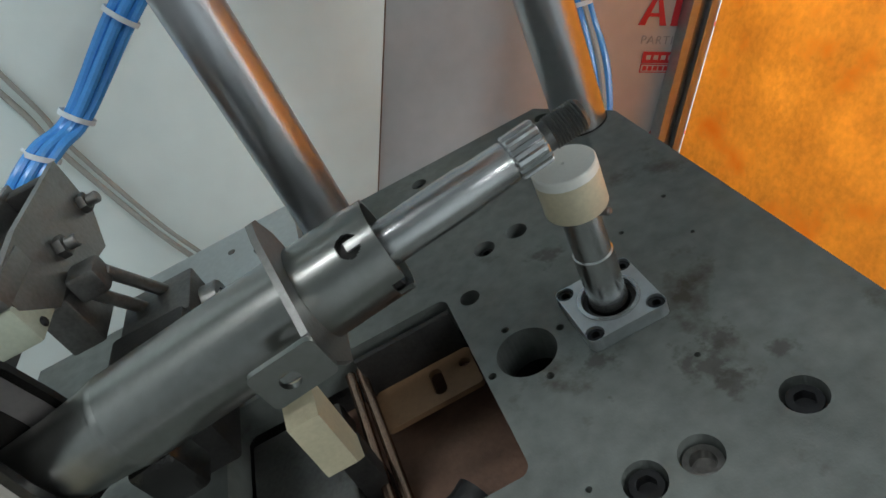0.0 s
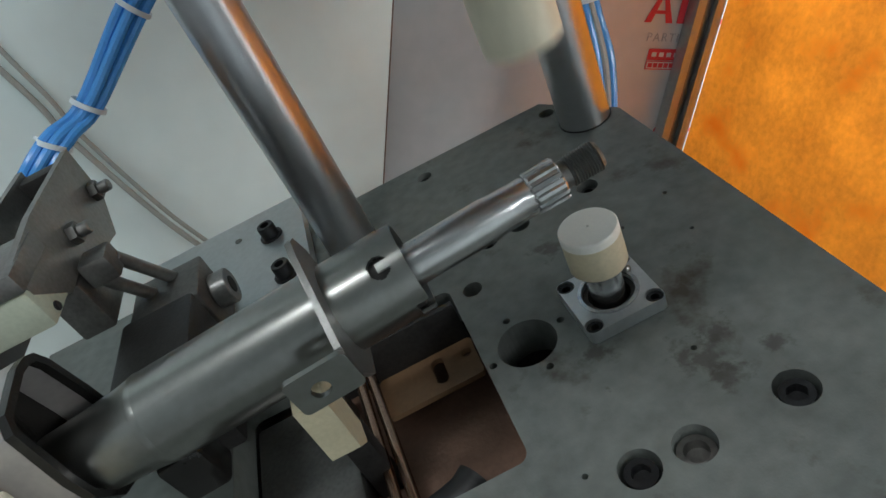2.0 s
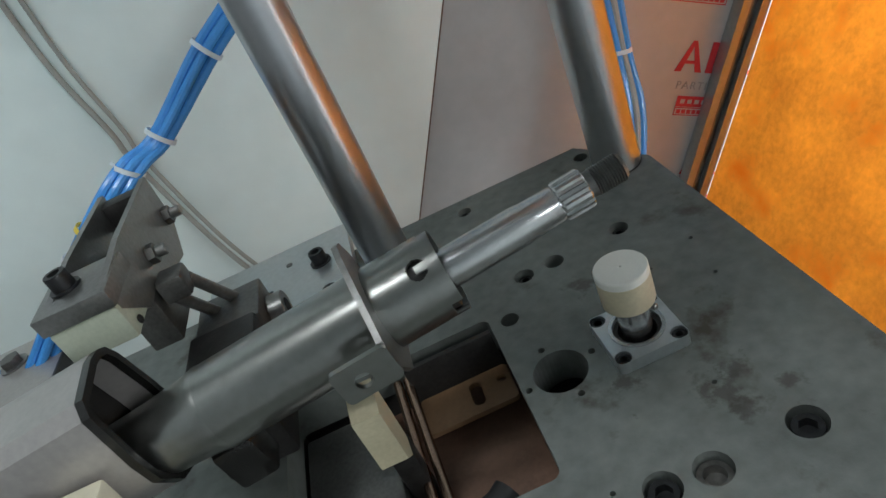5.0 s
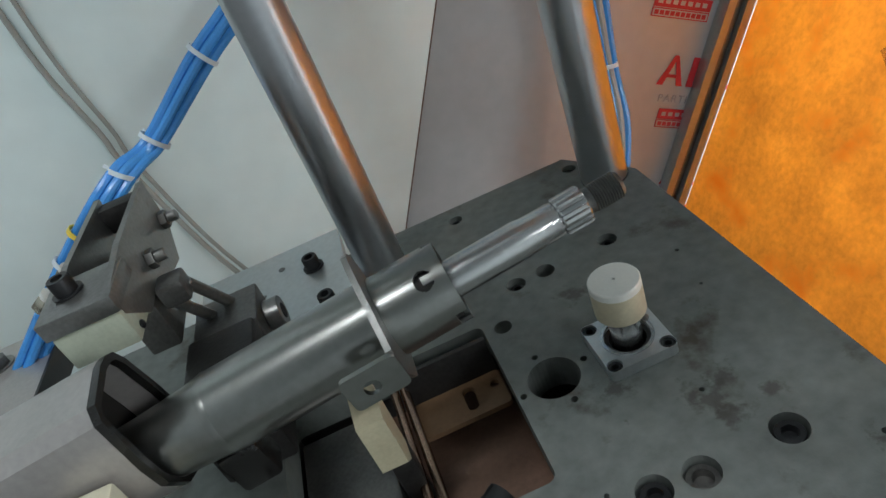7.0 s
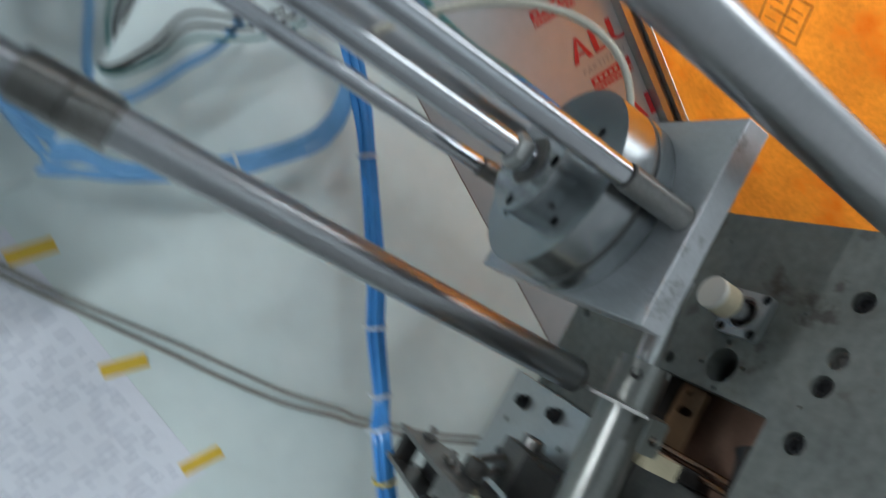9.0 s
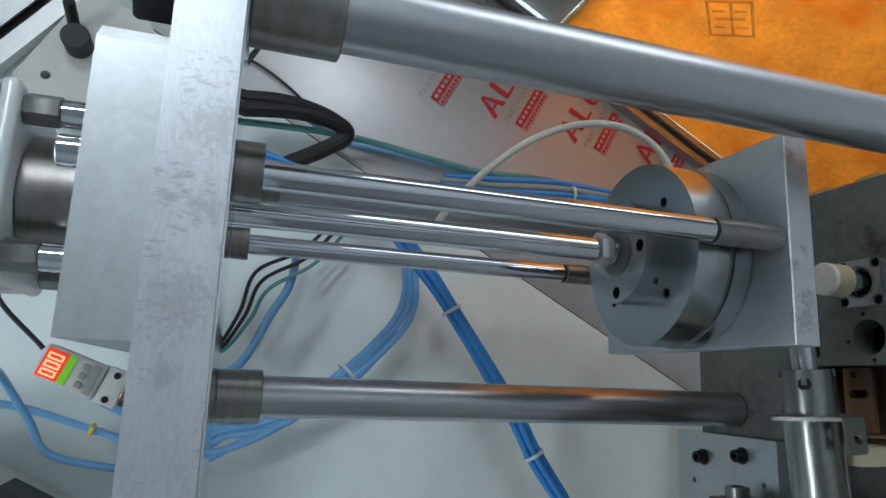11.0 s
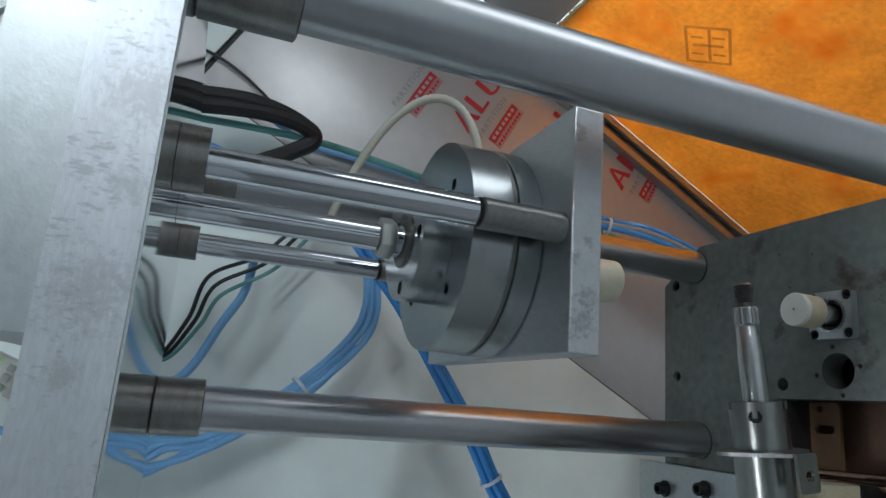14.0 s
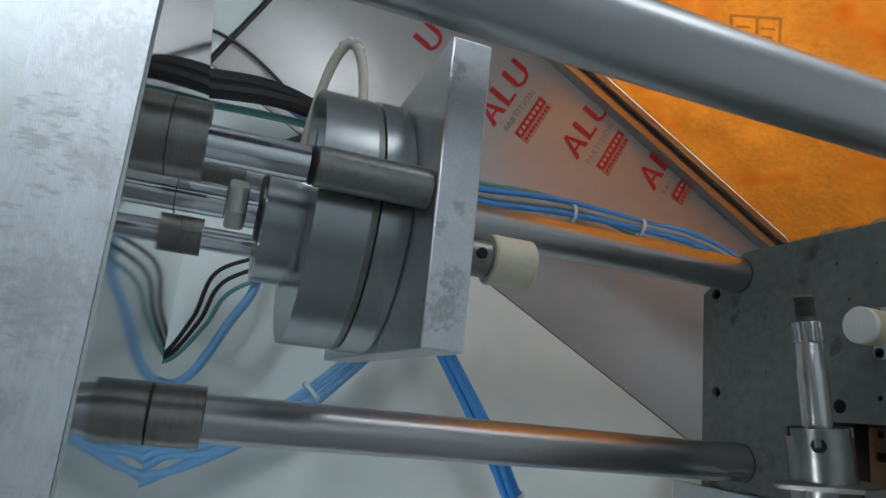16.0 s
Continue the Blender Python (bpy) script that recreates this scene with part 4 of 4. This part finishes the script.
# beige cable between the crosshead and the top plate, in short rigid links
beige = thing("crosshead_cable", "beige cable arching off the crosshead", "cable")
LINKS = [part("link", lathe([(0.0016, -0.0074), (0.0028, -0.0068), (0.0031, -0.0056), (0.0031, 0.0056), (0.0028, 0.0068), (0.0016, 0.0074)], 12), CABLE_BEIGE, beige) for k in range(40)]


def cable_at(z):
    """Poses of the links when the crosshead's plate is at height z."""
    a, d = Vector((0.1315, 0.0, z + 0.026)), Vector((0.062, 0.045, 0.415 + 0.33 * (z - 0.185)))
    g = (d.z - a.z) / 0.22
    p = [a, Vector((0.200 - 0.012 * g, 0.0, a.z + 0.03 * g)), Vector((0.196 - 0.014 * g, 0.010, a.z + 0.13 * g + 0.010)), d]
    fine = []
    for i in range(201):
        s = i / 200
        fine.append(p[0] * (1 - s) ** 3 + p[1] * 3 * s * (1 - s) ** 2 + p[2] * 3 * s * s * (1 - s) + p[3] * s ** 3)
    acc = [0.0]
    for u, v in zip(fine, fine[1:]):
        acc.append(acc[-1] + (v - u).length)
    step = max(0.0045, acc[-1] / len(LINKS))
    out = []
    for k in range(len(LINKS)):
        want = min((k + 0.5) * step, acc[-1] - 0.001)
        i = max(1, next(n for n, s in enumerate(acc) if s >= want))
        out.append(along(fine[i], fine[min(i + 3, 200)] - fine[max(i - 3, 0)]))
    return out


# ---------------------------------------------------------------- prints on the film panel, stamp, paper
def text(body, size, material, m, parent, name="lettering", ext=0.0002, gap=1.0):
    cu = bpy.data.curves.new(name, "FONT")
    cu.body, cu.size, cu.extrude, cu.align_x, cu.space_character = body, size, ext, "LEFT", gap
    tmp = bpy.data.objects.new("tmp", cu)
    scene.collection.objects.link(tmp)
    me = bpy.data.meshes.new_from_object(tmp.evaluated_get(bpy.context.evaluated_depsgraph_get()))
    bpy.data.objects.remove(tmp)
    me.materials.append(material)
    ob = new(name, me)
    ob.parent = parent
    ob.matrix_basis = m
    return ob


UP = Euler((radians(90), 0, 0)).to_matrix().to_4x4()


def print_mark(x, z, torn=False):
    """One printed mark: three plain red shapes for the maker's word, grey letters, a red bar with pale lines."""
    ob = thing("film_print", "red and grey maker's print on the protective film", "print", "prints on the film", W @ Matrix.Translation((x, 0.4232, z)))
    S = Matrix.Diagonal((1.55, 1, 1.06, 1))
    for k, s in enumerate("ALU"):
        if torn and s != "U":
            continue
        bm = bmesh.new()
        x0 = k * 0.027
        w = 0.0056
        if s == "A":
            sheet([(0.0, 0.0), (w, 0.0), (0.0132, 0.034), (0.0100, 0.034)], [], 0, 0.0004, bm, UP)
            sheet([(0.0235 - w, 0.0), (0.0235, 0.0), (0.0134, 0.034), (0.0105, 0.034)], [], 0.00005, 0.00045, bm, UP)
            box(0.005, 0.0185, -0.0006, -0.0002, 0.009, 0.0125, 0, bm)
        elif s == "L":
            box(x0, x0 + w, -0.0004, 0, 0, 0.034, 0, bm)
            box(x0 + w, x0 + 0.016, -0.0004, 0, 0, 0.0040, 0, bm)
        else:
            x0 -= 0.005
            box(x0, x0 + w, -0.0004, 0, 0.010, 0.034, 0, bm)
            box(x0 + 0.018, x0 + 0.018 + w, -0.0004, 0, 0.010, 0.034, 0, bm)
            pts = [(x0 + 0.0111 + 0.0111 * math.cos(radians(a)), 0.0100 + 0.0100 * math.sin(radians(a))) for a in range(180, 361, 15)]
            ins = [(x0 + 0.0111 + 0.0069 * math.cos(radians(a)), 0.0100 + 0.0060 * math.sin(radians(a))) for a in range(360, 179, -15)]
            sheet(pts + ins, [], 0, 0.0004, bm, UP)
        bm.transform(S)
        part("red_shape", bm, RED_INK, ob, smooth=False)
    text("PARTITION", 0.0135, GREY_INK, Matrix.Translation((0.008, -0.0002, -0.0205)) @ UP, ob, gap=1.25)
    part("red_band", box(0.015, 0.091, -0.0004, 0, -0.0420, -0.0290, 0), RED_INK, ob)
    for k in range(7):
        part("pale_bar", box(0.020 + k * 0.0098, 0.026 + k * 0.0098, -0.0007, -0.0004, -0.0380, -0.0330, 0), ALU_WALL, ob)
    part("red_outline", box(0.015, 0.091, -0.0003, 0, -0.0530, -0.0428, 0), RED_INK, ob)
    part("pale_field", box(0.0162, 0.0898, -0.0006, -0.0003, -0.0518, -0.0440, 0), ALU_WALL, ob)
    for k in range(10):
        part("small_bar", box(0.018 + k * 0.0071, 0.0235 + k * 0.0071, -0.0009, -0.0006, -0.0505, -0.0453, 0), RED_INK, ob)


for k in range(-2, 4):
    print_mark(0.2998 - 0.0485 * k, 0.0805 + 0.1300 * k, k == 3)
t = thing("stamp_mark", "brownish square stamp on the orange board", "stamp", "", W @ pose(0.3856, 0.178, 0.179, 42, 0, 0))
for a, b, c, d in ((-0.03, 0.03, 0.026, 0.03), (-0.03, 0.03, -0.03, -0.026), (-0.03, -0.026, -0.026, 0.026), (0.026, 0.03, -0.026, 0.026), (-0.004, 0.0, -0.026, 0.026), (-0.02, 0.02, -0.002, 0.002), (-0.022, -0.006, 0.011, 0.014), (0.006, 0.022, 0.011, 0.014), (-0.022, -0.006, -0.016, -0.013), (0.006, 0.022, -0.016, -0.013)):
    part("stroke", box(-0.0003, 0.0, a, b, c, d, 0), STAMP, t)
t = thing("instruction_sheet", "white printed paper taped to the white sheet", "paper", "", W)
part("paper", box(-0.69, -0.4865, 0.4192, 0.4197, 0.028, 0.408, 0), PAPER, t)
random.seed(12)
for k in range(34):
    x0, z0 = -0.675 + 0.012 * random.random(), 0.388 - 0.0103 * k
    while x0 < -0.510:
        x1 = min(x0 + 0.006 + 0.022 * random.random(), -0.504)
        if random.random() < 0.72:
            part("text_bar", box(x0, x1, 0.4189, 0.4192, z0, z0 + 0.0022, 0), INK, t)
        x0 = x1 + 0.004 + 0.008 * random.random()
for z, tilt in ((0.2035, 20), (0.0440, 9), (0.372, 14)):
    part("tape", box(-0.026, 0.026, 0.0, 0.0005, -0.0085, 0.0085, 0, m=pose(-0.481, 0.4183, z, 0, tilt, 0)), TAPE, t, "yellow adhesive tape")

# sensor beside the spacer block
t = thing("pressure_switch", "small white digital pressure switch with a lit display", "sensor", "", MACH @ pose(-0.0575, 0.200, 0.6880, 0, 21, 0))
part("case", box(-0.015, 0.015, -0.012, 0.016, -0.026, 0.026, 0.002), CASE, t)
part("display", box(-0.0125, 0.0125, -0.0128, -0.0122, 0.006, 0.024, 0.0002), LCD_RED, t, "glowing red display")
part("lower_display", box(-0.0125, 0.0125, -0.0129, -0.0123, -0.001, 0.0055, 0.0002), LCD_GREEN, t, "glowing green display")
for k in range(3):
    dg = bmesh.new()
    x0 = -0.0105 + k * 0.0072
    for q in ((x0, x0 + 0.0056, 0.0200, 0.0215), (x0, x0 + 0.0056, 0.0085, 0.0100), (x0, x0 + 0.0015, 0.0102, 0.0198), (x0 + 0.0041, x0 + 0.0056, 0.0102, 0.0198)):
        box(q[0], q[1], -0.0133, -0.0129, q[2], q[3], 0, dg)
    part("digit", dg, DIGIT, t)
for k in range(3):
    part("button", box(-0.011 + k * 0.008, -0.005 + k * 0.008, -0.0138, -0.0122, -0.014, -0.008, 0.0008), CABLE_GREY, t)
part("manifold", box(-0.0165, 0.0165, -0.010, 0.018, -0.0455, -0.0262, 0.002), CASE, t, "pale moulded base of the switch")
for k in (-0.011, 0.011):
    part("manifold_screw", rod(0.0030, 0.0, 0.0012, m=along((k, -0.0101, -0.036), (0, -1, 0)), seg=16), BLACK_BOLT, t)
part("key_cover", box(-0.013, 0.013, -0.0136, -0.0122, -0.0225, -0.0165, 0.0005), CABLE_GREY, t, "grey flap under the keys")
part("fitting", hexagon(0.0125, -0.0660, -0.0456), COPPER, t, "coppery hexagon fitting")
part("seal", rod(0.0110, -0.0730, -0.0661, seg=24), BLACK_RUBBER, t, "black seal")
part("stem", rod(0.0060, -0.0985, -0.0731, seg=20), CLAMP, t)
hose("sensor_cable", [(-0.372, 0.200, 0.610), (-0.352, 0.200, 0.668), (-0.318, 0.195, 0.660), (-0.290, 0.17, 0.632)], 0.0022, BLACK_RUBBER, "thin black cable of the pressure switch", "cable")
t = thing("white_housing", "white moulded housing with a black rubber rim", "housing", "", W)
part("shell", box(-0.700, -0.509, 0.300, 0.4185, 0.495, 0.740, 0.020, seg=4), CASE, t)
RIM = [(-0.5035, 0.585), (-0.5030, 0.530), (-0.5040, 0.508), (-0.5120, 0.4925), (-0.5260, 0.4860), (-0.560, 0.4840), (-0.640, 0.4840)]
part("rim", sheet(RIM + [(x - 0.017 if z > 0.5 else x - 0.004, z + (0.017 if z < 0.5 else 0.006)) for x, z in reversed(RIM)], [], 0.288, 0.345, m=XZ), BLACK_RUBBER, t, "black rubber rim round the corner")
solo("sheet_joint", box(-1.20, -0.455, 0.4186, 0.4199, 0.4585, 0.4625, 0.0003), DARK, "dark joint in the white sheet", "joint", W, "structure")

# rail, bracket and valve on the back of the cabin, above the press
rail = thing("slotted_rail", "white slotted aluminium rail fixed across the back sheet", "profile", "", W @ pose(-0.135, 0.398, 0.915, 0, 8.3, 0))
part("bar", sheet([(0.0, -0.028), (0.018, -0.028), (0.018, -0.006), (0.006, -0.010), (0.006, 0.010), (0.018, 0.006), (0.018, 0.028), (0.0, 0.028)], [], -0.40, 0.40, m=Matrix(((0, 0, 1, 0), (-1, 0, 0, 0.018), (0, 1, 0, 0), (0, 0, 0, 1)))), WHITE_ALU, rail, smooth=False)
part("slot_strip", box(-0.40, 0.40, 0.0105, 0.0118, -0.0095, 0.0095, 0.0003), BLACK_RUBBER, rail, "black strip in the slot")
t = thing("valve_bracket", "cream painted bracket plate with a black knob", "bracket", "", W)
part("plate", sheet(rounded(-0.160, 0.005, 0.775, 0.868, 0.018), [circle(-0.1245, 0.8396, 0.0055, 24)], -0.4195, -0.390, m=Matrix(((1, 0, 0, 0), (0, 0, -1, 0), (0, 1, 0, 0), (0, 0, 0, 1)))), CASE, t)
part("knob", rod(0.016, 0.0, 0.030, m=along((-0.072, 0.3895, 0.832), (0, -1, 0)), seg=32), BLACK_RUBBER, t, "black knob")
part("knob_stem", rod(0.007, 0.0, 0.040, m=along((-0.058, 0.3895, 0.848), (0.4, -0.9, 0.3)), seg=20), DARK, t)
t = thing("solenoid_valve", "small black solenoid valve with air hoses", "valve", "", W @ pose(-0.432, 0.24, 0.675, 0, -28, 0))
part("body", box(-0.026, 0.026, -0.02, 0.025, -0.030, 0.030, 0.004, seg=3), BLACK_RUBBER, t)
part("coil", rod(0.014, 0.0302, 0.060, seg=28), DARK, t, "dark coil")
part("plate", box(-0.018, 0.018, -0.0215, -0.0202, -0.006, 0.018, 0.0003), CASE, t, "grey data plate")
part("fitting", rod(0.006, 0.0, 0.016, m=along((0.0262, 0, -0.012), (1, 0, -0.3)), seg=20), HOSE, t, "blue push-in fitting")

for k in range(2):
    solo("air_hose", pipe([(-0.400 - 0.012 * k, 0.315, -0.01), (-0.430 - 0.01 * k, 0.275, 0.012), (-0.475, 0.250 - 0.02 * k, 0.030), (-0.530, 0.245 - 0.02 * k, 0.022)], 0.0045), HOSE, "blue air hose crossing the side unit", "hose")
hose("air_hose", [(-0.500, 0.360, 0.735), (-0.4862, 0.360, 0.7106), (-0.4508, 0.360, 0.6367), (-0.4328, 0.360, 0.5525), (-0.422, 0.360, 0.4904), (-0.398, 0.362, 0.435), (-0.345, 0.362, 0.388), (-0.250, 0.361, 0.336), (-0.165, 0.357, 0.315)], 0.0042, HOSE_PALE, "pale blue air hose behind the pressure switch")
hose("air_hose", [(-0.405, 0.245, 0.662), (-0.425, 0.330, 0.655), (-0.455, 0.360, 0.610), (-0.4738, 0.362, 0.5756), (-0.460, 0.364, 0.520), (-0.4443, 0.366, 0.4825), (-0.415, 0.366, 0.440), (-0.350, 0.364, 0.398), (-0.252, 0.362, 0.345), (-0.165, 0.358, 0.322)], 0.0042, HOSE_PALE, "pale blue air hose from the valve")
hose("sensor_cable", [(-0.372, 0.08, 0.700), (-0.330, 0.075, 0.650), (-0.300, 0.07, 0.612), (-0.262, 0.066, 0.578), (-0.232, 0.062, 0.560)], 0.0050, BLACK_RUBBER, "black cable of the cylinder switch", "cable")
for k, (p, d) in enumerate((((-0.318, 0.240, -0.072), (0.4, -0.1, 0.9)), ((-0.334, 0.236, -0.094), (0.5, -0.1, 0.85)))):
    t = thing("push_in_fitting", "nickel push-in fitting with a pale release ring", "fitting", "push-in fittings", W @ along(p, d))
    part("body", hexagon(0.0080, -0.010, 0.004), BRASS, t)
    part("release_ring", lathe([(0.0070, 0.0041), (0.0074, 0.0050), (0.0074, 0.0085), (0.0050, 0.0090)], 24), CASE, t, "pale plastic release ring")
# neighbouring unit behind the clamp
side = thing("side_unit", "grey steel side plate with bolts and a short push rod", "machine part")
part("plate", box(-0.520, -0.375, 0.130, 0.300, 0.000, 0.022, 0.0015), FORK, side)
part("edge_guard", box(-0.3745, -0.3715, 0.130, 0.300, -0.002, 0.024, 0.0005), BLACK_RUBBER, side, "black edge strip")
for x, y in ((-0.428, 0.266), (-0.423, 0.184)):
    part("bolt", hexagon(0.0095, 0.0222, 0.031, m=Matrix.Translation((x, y, 0))), CLAMP, side)
    part("washer", lathe([(0.013, 0.0221), (0.013, 0.0236)], 28, m=Matrix.Translation((x, y, 0))), CLAMP_LIGHT, side)
part("push_rod", rod(0.006, 0.0, 0.10, m=along((-0.435, 0.210, 0.052), (-1, 0.05, 0.0)), seg=24), CHROME, side, "bright push rod")
for dx in (-0.442, -0.456):
    part("rod_ring", rod(0.0100, 0.0, 0.0050, m=along((dx, 0.2105, 0.052), (-1, 0.05, 0.0)), seg=24), BLACK_RUBBER if dx < -0.45 else CASE, side)
part("rod_seat", box(-0.452, -0.436, 0.200, 0.222, 0.0405, 0.0455, 0.001), CLAMP, side)
part("slide_block", box(-0.548, -0.505, 0.175, 0.240, 0.0405, 0.112, 0.002), CLAMP_LIGHT, side, "light steel slide block")
part("slide_base", box(-0.640, -0.586, 0.140, 0.260, -0.04, 0.028, 0.002), DARK, side)
part("white_cover", box(-0.640, -0.588, 0.120, 0.240, 0.0285, 0.092, 0.006, seg=3), CASE, side, "cream moulded cover")
part("gusset", sheet([(-0.496, 0.131), (-0.565, 0.058), (-0.520, 0.022)], [], 0.2960, 0.3020, m=XZ), CLAMP, side, "dark triangular gusset")
part("cross_bar", box(-0.560, -0.440, 0.170, 0.190, 0.0225, 0.040, 0.0015), CLAMP_LIGHT, side)
part("rear_block", box(-0.585, -0.522, 0.150, 0.290, -0.04, 0.03, 0.003), DARK, side)
for k, yy in enumerate((0.165, 0.19)):
    part("foot_block", box(-0.52, -0.38, yy - 0.02, yy, -0.12, -0.0005, 0.002), CLAMP, side)

# ---------------------------------------------------------------- what moves
def motions():
    heights = [(0.0, 0.468), (0.35, 0.440), (0.5, 0.268), (0.6, 0.237), (0.7, 0.210), (0.8, 0.202), (1.0, 0.1908), (1.3, 0.1868), (1.5, 0.1858), (1.7, 0.1858), (1.8, 0.199), (1.9, 0.222), (2.0, 0.248), (2.2, 0.380), (2.45, 0.468),
               (5.0, 0.468), (8.1, 0.468), (8.3, 0.400), (8.4, 0.335), (8.5, 0.288), (8.6, 0.222), (8.8, 0.189), (9.0, 0.186), (9.7, 0.1850), (11.8, 0.1848), (12.5, 0.1850), (12.7, 0.202), (13.0, 0.2540), (13.5, 0.307), (14.0, 0.338), (14.5, 0.368), (15.0, 0.397), (15.5, 0.424), (16.0, 0.4443)]
    walk(cross, [(t, MACH @ pose(*cross_home, z)) for t, z in heights])
    poses = [(t, cable_at(z)) for t, z in heights]
    for k, link in enumerate(LINKS):
        walk(link, [(t, p[k]) for t, p in poses])
    tops = [(0.0, 0.0938), (0.2, 0.088), (0.5, 0.0637), (0.8, 0.0600), (1.0, 0.0588), (1.5, 0.0531), (2.05, 0.0535), (2.25, 0.075), (2.5, 0.0835), (2.75, 0.092), (3.0, 0.0955), (3.5, 0.0950), (3.8, 0.090), (4.0, 0.0821), (4.3, 0.063), (4.5, 0.0569), (5.0, 0.0540), (8.0, 0.0535), (12.5, 0.0520), (16.0, 0.0520)]
    walk(post, [(t, MACH @ pose(0.0497, -0.0018, z)) for t, z in tops])
    press = [(0.0, 0.0), (0.6, 0.0), (0.8, 0.35), (1.0, 0.62), (1.25, 0.88), (1.5, 1.0), (2.0, 0.97), (2.2, 0.85), (2.5, 0.60), (2.8, 0.18), (3.0, 0.0), (5.0, 0.0), (8.5, 0.0), (8.7, 0.4), (9.0, 0.95), (9.5, 1.0), (12.5, 1.0), (12.8, 0.55), (13.2, 0.12), (13.5, 0.0), (16.0, 0.0)]
    walk(work, [(t, MACH @ pose(-0.2278, -0.0072 + 0.0024 * k, 0.0806 - 0.0127 * k, 0, -6.58 + 2.62 * k, 0.34)) for t, k in press])


motions()
